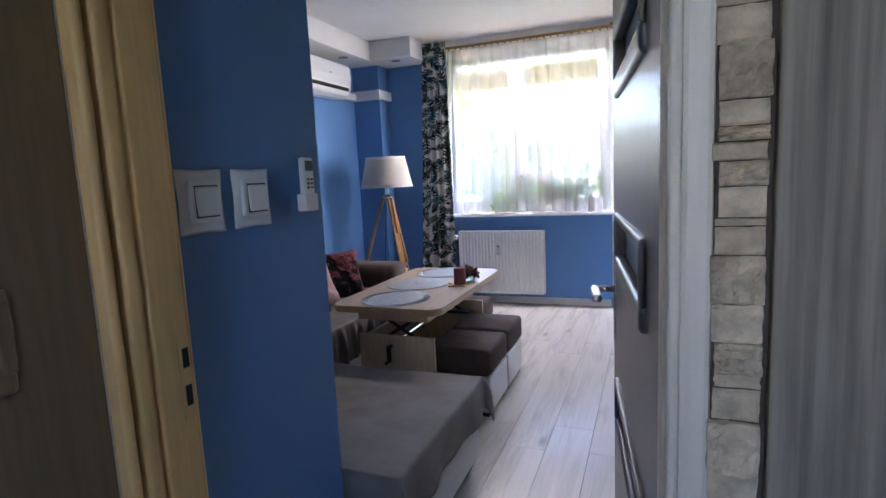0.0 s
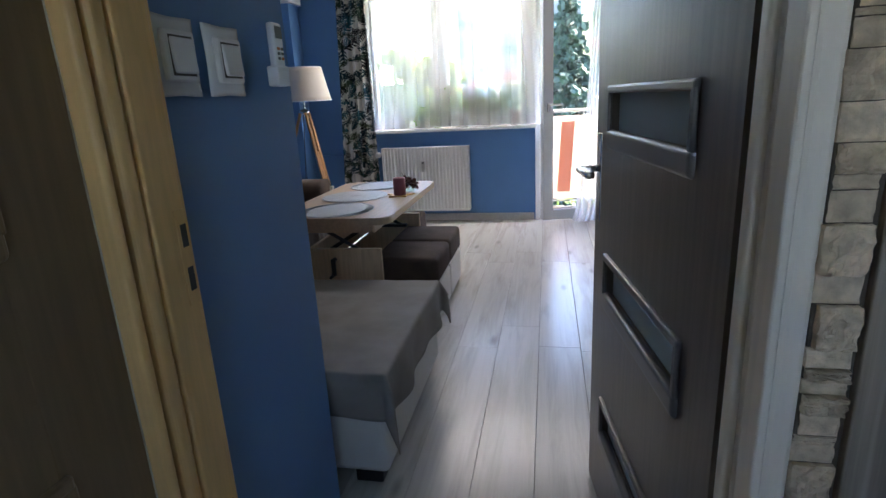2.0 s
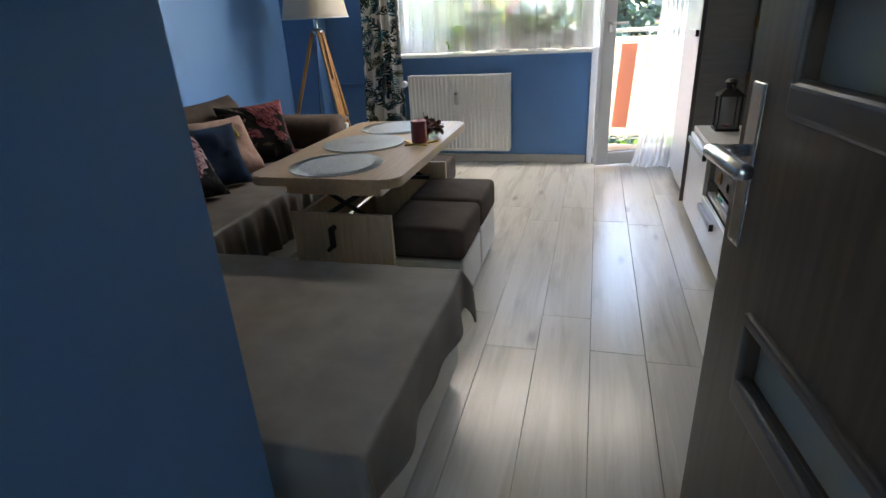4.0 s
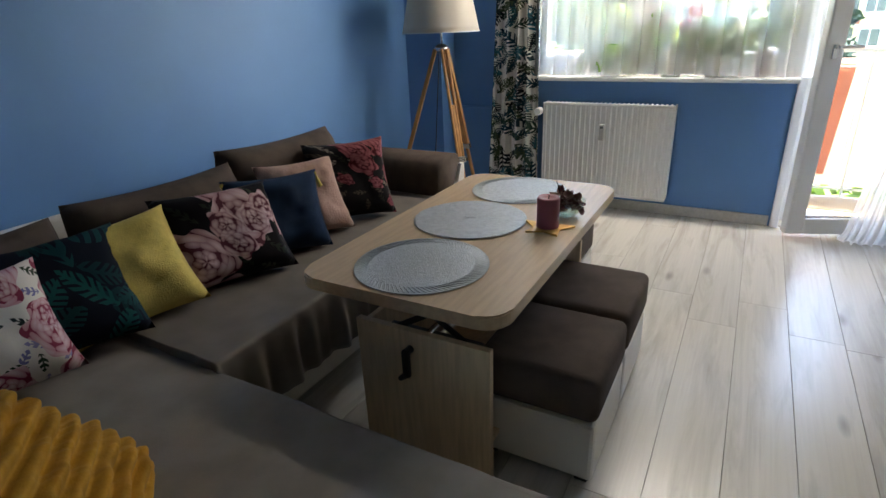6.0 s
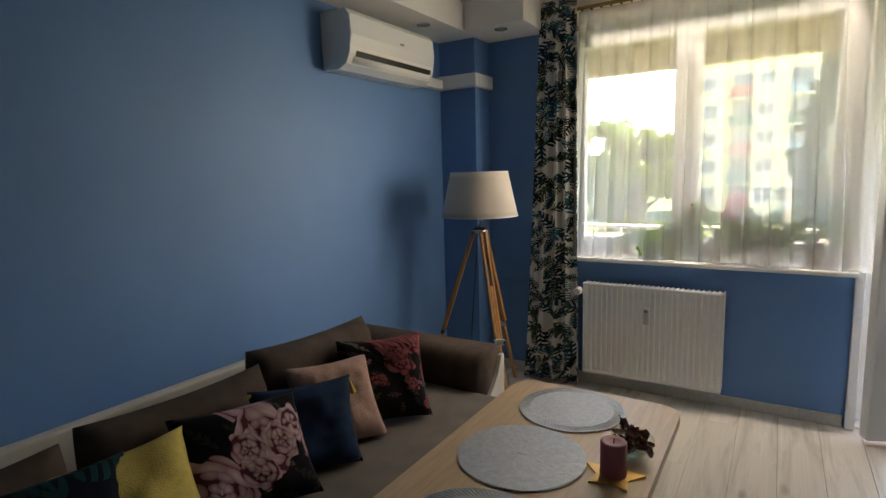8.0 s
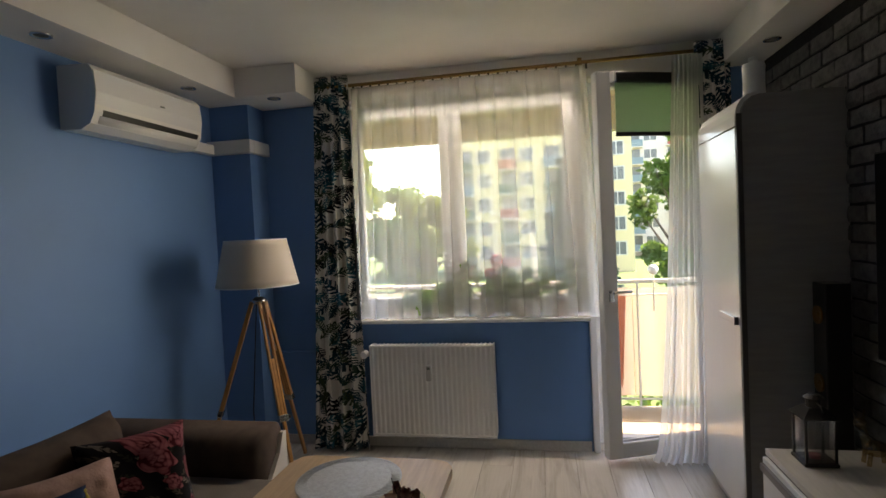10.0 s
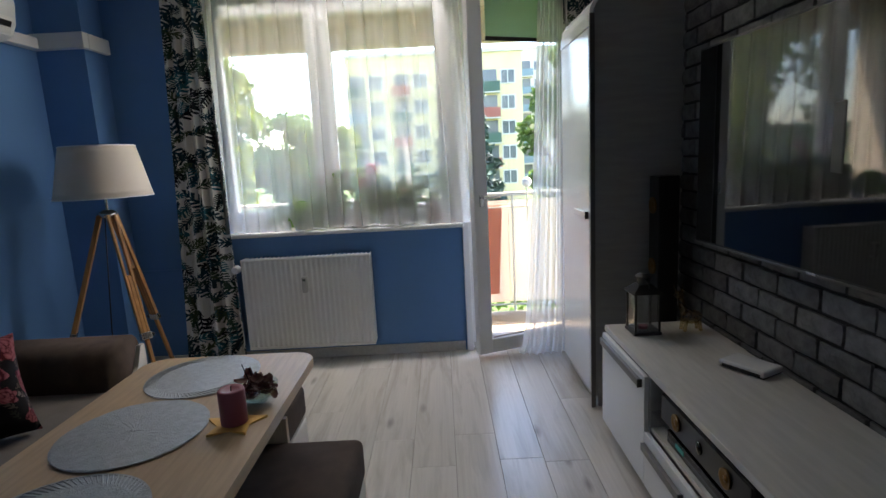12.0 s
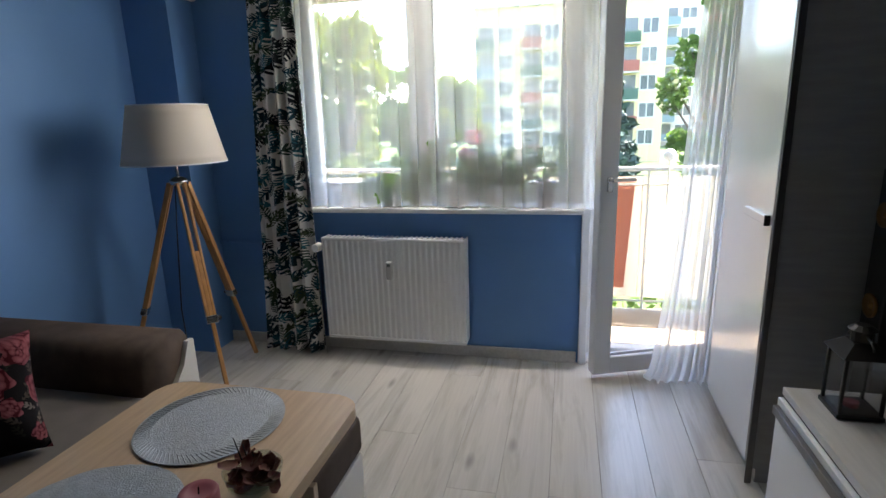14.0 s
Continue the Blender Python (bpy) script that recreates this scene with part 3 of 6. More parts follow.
def room_door():
    """The open panelled leaf: hinge at its near end."""
    d = thing("door_1", (0.012, 0.97, 0), "open graphite wood door with frosted glass panes", "door", "", "structure")
    W, T, Ht = 0.782, 0.04, 2.01
    slots = [(0.25, 0.343), (0.656, 0.750), (1.063, 1.157), (1.470, 1.564)]
    a, b = 0.145, 0.636
    m = Matrix.Translation((0.0115, 0.9706, 0)) @ Matrix.Rotation(radians(7.5), 4, "Z")

    def add(name, bm, mm, parent=d, label="", smooth=False):
        return part(name, turned(bm, m), mm, parent, label, smooth)
    zs = [0.012] + [z for s in slots for z in s] + [Ht]
    bm = bmesh.new()
    box((-T / 2, 0, 0.012), (T / 2, a, Ht), 0.0, bm)
    box((-T / 2, b, 0.012), (T / 2, W, Ht), 0.0, bm)
    for z0, z1 in zip(zs[0::2], zs[1::2]):
        box((-T / 2, a, z0), (T / 2, b, z1), 0.0, bm)
    add("leaf", bm, DOOR_GREY)
    for z0, z1 in slots:
        add("pane", box((-0.003, a, z0), (0.003, b, z1)), FROST, d, "frosted glass pane")
        fr = bmesh.new()
        for x in (-1, 1):
            x0, x1 = sorted((x * T / 2, x * (T / 2 + 0.010)))
            box((x0 - (0.012 if x > 0 else 0), a - 0.012, z1 - 0.006), (x1 + (0.012 if x < 0 else 0), b + 0.012, z1 + 0.012), 0.005, fr)
            box((x0 - (0.012 if x > 0 else 0), a - 0.012, z0 - 0.040), (x1 + (0.012 if x < 0 else 0), b + 0.012, z0 + 0.006), 0.010, fr, seg=4)
            box((x0, a - 0.014, z0), (x1, a + 0.004, z1), 0.004, fr)
            box((x0, b - 0.004, z0), (x1, b + 0.014, z1), 0.004, fr)
        add("glazing_bead", fr, BEAD, d, "satin metallic glazing bead")
    for sgn in (-1, 1):
        pl = add("handle_plate", box((sgn * T / 2 - 0.004, W - 0.062, 0.825), (sgn * T / 2 + 0.004, W - 0.022, 1.055), 0.012, seg=3), CHROME, d, "long satin handle plate")
        hb = tube((sgn * T / 2, W - 0.042, 0.964), (sgn * (T / 2 + 0.05), W - 0.042, 0.964), 0.009, 0.009, 12)
        box((sgn * (T / 2 + 0.05) - 0.012, W - 0.165, 0.954), (sgn * (T / 2 + 0.05) + 0.012, W - 0.032, 0.974), 0.009, hb, 3)
        add("handle", hb, CHROME, pl, "", True)
    add("lock_face", box((-0.010, W - 0.001, 0.86), (0.010, W + 0.0015, 1.06)), CHROME)
    for z in (0.25, 1.75):
        add("hinge", tube((0.024, -0.004, z - 0.05), (0.024, -0.004, z + 0.05), 0.007), CHROME)
    return d


room_door()

# the closed bathroom door in the hall's west wall, with warm light behind its glass
structure("wall_hall_west", wallbox((-0.978, -1.6, -0.1), (-0.803, 0.8235, ZC), [(-0.07, 0.8205, -0.1, 2.05)], 1), WHITE, "plain white hall wall", "wall")
# Out of view; its opening is added to let sky light into the hall.
structure("wall_hall_south", wallbox((-1.0, -1.72, -0.1), (0.95, -1.6, ZC), [(-0.12, 0.40, 1.2, 2.1)], 0), WHITE, "plain white hall wall with an added opening for light", "wall")
structure("wall_hall_east", box((0.46, -1.6, -0.1), (0.715, 0.854, ZC)), WHITE, "plain white hall wall", "wall")


def bathroom_door():
    d = thing("door_2", (-0.87, 0.79, 0), "closed pale oak bathroom door with a frosted pane", "door", "", "structure")
    x0, x1, a, b = -0.840, -0.800, 0.18, 0.688
    slots = [(0.24, 0.337), (0.640, 0.737), (1.044, 1.141), (1.450, 1.547)]
    bm = bmesh.new()
    box((x0, -0.06, 0.01), (x1, a, 2.02), 0.003, bm)
    box((x0, b, 0.01), (x1, 0.819, 2.02), 0.003, bm)
    zs = [0.01] + [z for s in slots for z in s] + [2.02]
    for z0, z1 in zip(zs[0::2], zs[1::2]):
        box((x0, a - 0.001, z0), (x1, b + 0.001, z1), 0, bm)
    part("leaf", bm, CREAM_DOOR, d)
    for z0, z1 in slots:
        part("pane", box((-0.824, a, z0), (-0.818, b, z1)), FROST, d, "frosted glass pane")
        fr = bmesh.new()
        box((x1 - 0.012, a - 0.012, z1 - 0.006), (x1 + 0.008, b + 0.014, z1 + 0.014), 0.005, fr)
        box((x1 - 0.012, a - 0.012, z0 - 0.028), (x1 + 0.008, b + 0.014, z0 + 0.008), 0.010, fr, 3)
        box((x1 - 0.006, b - 0.004, z0), (x1 + 0.007, b + 0.016, z1), 0.004, fr)
        part("glazing_bead", fr, CREAM_DOOR, d)


bathroom_door()
structure("bathroom_shell", box((-2.2, -1.0, -0.1), (-2.1, 0.96, ZC)), YELLOW_TILE, "tiled bathroom wall", "wall")
structure("bathroom_side", box((-2.1, 0.856, -0.1), (-0.979, 0.95, ZC)), YELLOW_TILE, "tiled bathroom wall", "wall")
structure("bathroom_back", box((-2.1, -1.1, -0.1), (-0.979, -1.0, ZC)), YELLOW_TILE, "tiled bathroom wall", "wall")
bl = new("bathroom_lamp", bpy.data.lights.new("bathroom_lamp", "POINT"))
bl.data.energy, bl.data.color, bl.data.shadow_soft_size = BATH_W, (1.0, 0.55, 0.12), 0.12
bl.location = (-1.55, 0.1, 2.2)

structure("wall_wood_panel", box((0.0875, 0.836, -0.1), (0.46, 0.8545, ZC), 0.003), RUSTIC, "whitewashed knotty wood panelling", "wall")
stones = structure("stone_trim", box((0.0385, 0.849, 0.0), (0.087, 0.8548, 2.3)), STONE_GAP, "strip of pale split-stone cladding", "trim")
rs = random.Random(5)
HEIGHTS = (0.050, 0.024, 0.014, 0.018, 0.024, 0.030, 0.008, 0.028, 0.048, 0.039, 0.031, 0.016, 0.034, 0.054, 0.034)
SPLIT = (1, 0, 1, 0, 1, 0, 0, 0, 1, 0, 1, 0, 0, 1, 0)
z, k = 1.380, 0
rows_ = []
while z > 0.02:
    h = HEIGHTS[k % 15]
    rows_.append((z - h, h, SPLIT[k % 15]))
    z, k = z - h, k + 1
z, k = 1.380, 14
while z < 2.2:
    rows_.append((z, HEIGHTS[k % 15], SPLIT[k % 15]))
    z, k = z + HEIGHTS[k % 15], k + 4
for z, h, split in rows_:
    dx, dy = rs.uniform(-0.004, 0.003), rs.uniform(0.022, 0.030) if split else rs.uniform(0.015, 0.021)
    amp = 1.0 if split else 0.22
    bm = sheet(10, 10, lambda u, v: (0.0395 + dx + u * (0.0425 - dx) + 0.0016 * noise.noise((v * 3, z * 17, 2.0)), 0.860 - dy * (0.85 + amp * (0.32 * noise.noise((u * 2.2 + z * 9, v * 2.2, z * 31)) + 0.22 * noise.noise((u * 6.2 + z * 9, v * 6.2, z * 13)))) * (1 if 0.01 < u < 0.99 and 0.01 < v < 0.99 else 0.86), z + 0.0007 + v * (h - 0.0014) + 0.0012 * noise.noise((u * 4, z * 23, 7.0)) * (v > 0.5)))
    bm.verts.ensure_lookup_table()
    ext = bmesh.ops.extrude_edge_only(bm, edges=[e for e in bm.edges if e.is_boundary])
    for v in ext["geom"]:
        if isinstance(v, bmesh.types.BMVert):
            v.co.y = 0.8546
    bmesh.ops.recalc_face_normals(bm, faces=bm.faces)
    part("stone", bm, STONE, stones)

# switches and the remote control on the blue wall
def switch(name, y, label):
    s = thing(name, (XS, y, 1.245), label, "light switch", "light switches")
    part("cover", sheet(16, 16, lambda u, v: (XS + 0.003 + 0.007 * max(0.0, 1 - (2 * u - 1) ** 4) * max(0.0, 1 - (2 * v - 1) ** 4), y + (u - 0.5) * 0.114 * (1 - 0.05 * math.sin(math.pi * v) ** 2), 1.2455 + (v - 0.5) * 0.125 * (1 - 0.04 * math.sin(math.pi * u) ** 2)), thick=-0.003), CLEAR_PLASTIC, s, "clear wall protector", True)
    part("frame", box((XS + 0.008, y - 0.040, 1.206), (XS + 0.020, y + 0.040, 1.286), 0.007, seg=3), WHITE_PVC, s)
    part("rocker_gap", box((XS + 0.0198, y - 0.0295, 1.215), (XS + 0.0206, y + 0.0295, 1.277)), GREY_GAP, s)
    part("rocker", turned(box((-0.003, -0.028, -0.028), (0.004, 0.028, 0.028), 0.004), Matrix.Translation((XS + 0.022, y, 1.246)) @ Matrix.Rotation(radians(-5), 4, "Y")), WHITE_PVC, s)


switch("light_switch", 1.079, "white light switch with a clear wall protector")
switch("light_switch", 1.222, "white light switch with a clear wall protector")
rc = thing("remote_control", (XS, 1.413, 1.24), "white air conditioner remote in a wall holder", "remote control")
part("body", box((XS + 0.007, 1.393, 1.223), (XS + 0.024, 1.436, 1.335), 0.006, seg=3), WHITE_PVC, rc)
part("display", box((XS + 0.0245, 1.399, 1.302), (XS + 0.0252, 1.430, 1.327)), SCREEN_GREY, rc)
for k in range(3):
    for j in range(2):
        part("button", box((XS + 0.024, 1.402 + 0.016 * j, 1.278 - 0.010 * k), (XS + 0.0262, 1.412 + 0.016 * j, 1.284 - 0.010 * k), 0.001), SCREEN_GREY if (k + j) % 3 else MUSTARD_PLAIN, rc)
part("holder", box((XS, 1.388, 1.203), (XS + 0.028, 1.441, 1.246), 0.004), WHITE_PVC, rc)

# ---- window, balcony door, curtains ----
def rect_frame(x0, x1, z0, z1, y0, y1, w, bm=None, bevel=0.006):
    bm = bm or bmesh.new()
    box((x0, y0, z0), (x0 + w, y1, z1), bevel, bm)
    box((x1 - w, y0, z0), (x1, y1, z1), bevel, bm)
    box((x0 + w, y0, z0), (x1 - w, y1, z0 + w), bevel, bm)
    box((x0 + w, y0, z1 - w), (x1 - w, y1, z1), bevel, bm)
    return bm


win = thing("window_1", (-1.15, 5.52, 0.89), "white plastic window of two sashes", "window", "", "structure")
part("window_frame", rect_frame(-1.985, -0.35, 0.892, 2.398, 5.50, 5.57, 0.05), WHITE_PVC, win)
for x0, x1 in ((-1.935, -1.225), (-1.222, -0.40)):
    part("sash", rect_frame(x0, x1, 0.944, 2.346, 5.475, 5.545, 0.075), WHITE_PVC, win)
    pn = part("pane", box((x0 + 0.07, 5.508, 1.015), (x1 - 0.07, 5.512, 2.275)), GLASS, win)
    pn.visible_shadow = False
part("window_handle", box((-1.245, 5.44, 1.55), (-1.222, 5.475, 1.68), 0.006), WHITE_PVC, win)
sill = structure("window_sill", box((-1.96, 5.328, 0.862), (-0.338, 5.499, 0.890), 0.008, seg=3), WHITE_PVC, "white plastic window sill", "window sill")
post = structure("window_post", box((-0.349, 5.37, -0.002), (-0.305, 5.57, 2.398), 0.004), WHITE_PVC, "white plastic post beside the balcony door", "trim")
structure("door_threshold", box((-0.303, 5.395, -0.06), (0.468, 5.699, 0.012), 0.006), PALE_WOOD, "pale threshold of the balcony door", "trim")
structure("balcony_door_frame", rect_frame(-0.304, 0.468, 0.013, 2.398, 5.50, 5.57, 0.045), WHITE_PVC, "white plastic balcony door frame", "trim")


def balcony_door():
    """The leaf stands ajar into the room; its hinge is at the east end."""
    d = thing("door_3", (0.42, 5.49, 0), "ajar white plastic glazed balcony door", "door", "", "structure")
    m = Matrix.Translation((0.425, 5.497, 0)) @ Matrix.Rotation(radians(21.5), 4, "Z")
    W = 0.765

    def add(name, bm, mm, parent=d, label=""):
        return part(name, turned(bm, m), mm, parent, label)
    fr = bmesh.new()
    box((-W, -0.035, 0.03), (-W + 0.095, 0.035, 2.385), 0.008, fr)
    box((-0.095, -0.035, 0.03), (0, 0.035, 2.385), 0.008, fr)
    box((-W + 0.09, -0.034, 0.03), (-0.09, 0.034, 0.125), 0.008, fr)
    box((-W + 0.09, -0.034, 2.29), (-0.09, 0.034, 2.385), 0.008, fr)
    add("door_leaf", fr, WHITE_PVC)
    gs = bmesh.new()
    for x0, x1 in ((-W + 0.094, -W + 0.10), (-0.10, -0.094)):
        box((x0, -0.012, 0.12), (x1, 0.012, 2.29), 0, gs)
    box((-W + 0.09, -0.012, 0.122), (-0.09, 0.012, 0.128), 0, gs)
    add("gasket", gs, BLACK)
    pn = add("pane", box((-W + 0.09, -0.002, 0.12), (-0.09, 0.002, 2.30)), GLASS)
    pn.visible_shadow = False
    h = add("handle_base", box((-W + 0.033, -0.046, 1.00), (-W + 0.063, -0.035, 1.075), 0.005), CHROME)
    hb = tube((-W + 0.048, -0.04, 1.06), (-W + 0.048, -0.075, 1.06), 0.008, None, 10)
    box((-W + 0.04, -0.085, 1.051), (-W + 0.165, -0.068, 1.069), 0.006, hb)
    add("handle", hb, CHROME, h)
    bl_ = thing("roller_blind", (0.1, 5.37, 2.3), "mint green roller blind with a dark cassette", "roller blind")

    def addb(name, bm, mm, label=""):
        return part(name, turned(bm, m), mm, bl_, label)
    addb("cassette", box((-W + 0.105, -0.085, 2.315), (-0.05, -0.037, 2.372), 0.012, seg=3), BLACK)
    addb("fabric", box((-W + 0.115, -0.046, 2.02), (-0.06, -0.044, 2.32)), BLIND)
    addb("bottom_bar", box((-W + 0.112, -0.053, 1.995), (-0.055, -0.038, 2.02), 0.004), BLACK)
    addb("end_cap", box((-W + 0.085, -0.088, 2.312), (-W + 0.105, -0.036, 2.376), 0.006), WHITE_PVC)


balcony_door()

rod = thing("curtain_rod", (-0.7, 5.30, 2.47), "double brass curtain rod under the ceiling", "curtain rod")
part("rod", tube((-2.12, 5.300, 2.478), (0.56, 5.300, 2.478), 0.010, None, 12), BRASS, rod)
part("rod", tube((-2.12, 5.355, 2.498), (0.56, 5.355, 2.498), 0.008, None, 12), BRASS, rod)
for x in (-2.05, -0.35, 0.50):
    bm = tube((x, 5.300, 2.478), (x, 5.398, 2.50), 0.008, None, 8)
    box((x - 0.014, 5.385, 2.46), (x + 0.014, 5.399, 2.535), 0.004, bm)
    part("bracket", bm, BRASS, rod)
for i in range(26):
    x = -1.83 + i * 0.0605
    bm = tube((x, 5.300, 2.466), (x + 0.002, 5.300, 2.438), 0.0035, None, 6)
    box((x - 0.006, 5.296, 2.436), (x + 0.006, 5.304, 2.468), 0.002, bm)
    part("hook", bm, WICK, rod)


def hanging(name, label, material, x_of, z0, z1, y, waves, amp, n=160, m=40, seed=1, sway=0.0, thick=0.0, hem=0.0):
    """A pleated curtain: x_of(u, v) gives the spread at height v (0 low, 1 high)."""
    c = thing(name, (x_of(0.5, 1.0), y, z1), label, "curtain", "curtains")
    rr = random.Random(seed)
    ph = [rr.uniform(0, 6.28) for _ in range(6)]

    def f(u, v):
        w = u + 0.012 * math.sin(9 * u + ph[3] + 1.5 * v)
        fold = math.sin(waves * 6.2832 * w + ph[0]) * (0.7 + 0.3 * math.sin(5.3 * u + ph[1])) + 0.35 * math.sin(waves * 14.1 * w + ph[2] + v)
        a = amp * (0.55 + 0.45 * (1 - v)) * (0.35 + 0.65 * min(1, (1 - v) * 14))
        return (x_of(u, v), y + a * fold + sway * (1 - v) ** 2, z0 + hem * math.sin(7 * u + ph[4]) * (1 - v) ** 6 + (z1 - z0) * v)
    part("panel", sheet(n, m, f, thick=thick), material, c, "", True)
    return c


lerp = lambda a, b, t: a + (b - a) * t
def voile(label, material, x_of, z0, z1, y, pleats, amp, n, m, seed, sway=0.0):
    """A sheer curtain whose loose pleats fold over themselves, so that the cloth lies double along them."""
    c = thing("sheer_curtain", (x_of(0.5, 1.0), y, z1), label, "curtain", "curtains")

    def f(u, v):
        k = u * pleats + 0.55 * noise.noise((u * 4.1, seed, 0.3)) + 0.16 * noise.noise((u * 6.0, v * 1.1, seed + 4.0))
        deep = 0.35 + 1.5 * max(0.0, 0.5 + 1.3 * noise.noise((u * 7.3, seed + 9.0, v * 0.35))) * (0.75 + 0.25 * v)
        w = u + deep * math.sin(6.2832 * k) / (6.2832 * pleats) * min(1.0, 12 * u, 12 * (1 - u))
        fine = 0.10 * amp * math.sin(6.2832 * pleats * 3.1 * u + 2 * v)
        top = 0.35 + 0.65 * min(1.0, (1 - v) * 9)
        return (x_of(w, v), y + top * (amp * min(1.4, deep) * math.cos(6.2832 * k) + fine) + sway * (1 - v) ** 2, z0 + 0.005 * math.sin(9 * u + seed) * (1 - v) ** 6 + (z1 - z0) * v)
    part("panel", sheet(n, m, f), material, c, "", True)
    part("hem", sheet(n, 1, lambda u, v: (f(u, 0.0)[0], f(u, 0.0)[1] - 0.0015, f(u, 0.0)[2] + 0.022 * v)), material, c, "stitched double hem", True)
    part("heading", sheet(n, 2, lambda u, v: (f(u, 1.0)[0], f(u, 1.0)[1] - 0.002, f(u, 1.0)[2] - 0.075 * v)), material, c, "gathered heading tape", True)
    return c


voile("long white sheer voile curtain over the window", SHEER, lambda u, v: lerp(lerp(-1.90, -0.265, u), lerp(-1.845, -0.325, u), v), 0.905, 2.455, 5.285, 15, 0.016, 480, 24, 3)
voile("white sheer voile curtain gathered beside the balcony door", SHEER_GATHERED, lambda u, v: lerp(lerp(-0.02, 0.31, u), lerp(0.165, 0.335, u), min(1, v ** 0.55 * 1.02)), 0.025, 2.445, 5.235, 7, 0.022, 200, 40, 8, -0.05)
hanging("leaf_curtain", "heavy curtain printed with teal and black leaves", CURTAIN, lambda u, v: lerp(lerp(-2.225, -1.825, u), lerp(-2.10, -1.86, u), v ** 0.8), 0.015, 2.55, 5.285, 4, 0.036, 120, 30, 5, 0.0, 0.004)
hanging("leaf_curtain", "heavy curtain printed with teal and black leaves", CURTAIN, lambda u, v: lerp(lerp(0.335, 0.50, u), lerp(0.30, 0.50, u), v), 0.015, 2.53, 5.28, 3, 0.036, 80, 30, 9, 0.0, 0.004)

# radiator
rad = thing("radiator", (-1.38, 5.33, 0.12), "white steel panel radiator below the window", "radiator")
bm = bmesh.new()
nr = 25
xs = [-1.795 + i * (0.828 / (nr * 4)) for i in range(nr * 4 + 1)]
vs = [[bm.verts.new((x, 5.263 + 0.006 * (i % 4 in (0, 3)), zz)) for zz in (0.135, 0.715)] for i, x in enumerate(xs)]
for a, b in zip(vs, vs[1:]):
    bm.faces.new((a[0], b[0], b[1], a[1]))
part("front_panel", bm, ENAMEL, rad)
part("back_panel", box((-1.79, 5.35, 0.13), (-0.97, 5.365, 0.72), 0.003), ENAMEL, rad)
part("side_cover", box((-1.800, 5.262, 0.122), (-1.792, 5.368, 0.729), 0.003), ENAMEL, rad)
part("side_cover", box((-0.970, 5.262, 0.122), (-0.962, 5.368, 0.729), 0.003), ENAMEL, rad)
part("top_rim", box((-1.799, 5.260, 0.714), (-0.963, 5.270, 0.732), 0.004), ENAMEL, rad)
part("bottom_rim", box((-1.799, 5.260, 0.118), (-0.963, 5.270, 0.137), 0.004), ENAMEL, rad)
bm = bmesh.new()
for i in range(28):
    x = -1.78 + i * 0.029
    box((x, 5.272, 0.726), (x + 0.012, 5.348, 0.729), 0, bm)
tagged(part("grille", bm, ENAMEL, rad), kind="stuff")
mt = part("heat_meter", box((-1.407, 5.226, 0.500), (-1.373, 5.262, 0.604), 0.008, seg=3), METER_GREY, rad, "small grey heat cost meter")
part("meter_display", box((-1.400, 5.2245, 0.578), (-1.380, 5.2265, 0.594), 0.002), SCREEN_GREY, mt)
vb = tube((-1.80, 5.31, 0.665), (-1.845, 5.31, 0.665), 0.011, None, 12)
tube((-1.84, 5.315, 0.665), (-1.84, 5.40, 0.665), 0.010, None, 12, vb)
part("valve", vb, CHROME, rad)
part("thermostat_head", turned(lathe((0, 0, 0), [(0.018, 0), (0.026, 0.006), (0.026, 0.05), (0.021, 0.062)], 20), Matrix.Translation((-1.84, 5.318, 0.665)) @ Matrix.Rotation(radians(90), 4, "X")), WHITE_PVC, rad)
part("wall_pipe", tube((-2.544, 5.385, 0.663), (-1.84, 5.385, 0.663), 0.009, None, 10), BLUE, rad, "blue painted heating pipe")


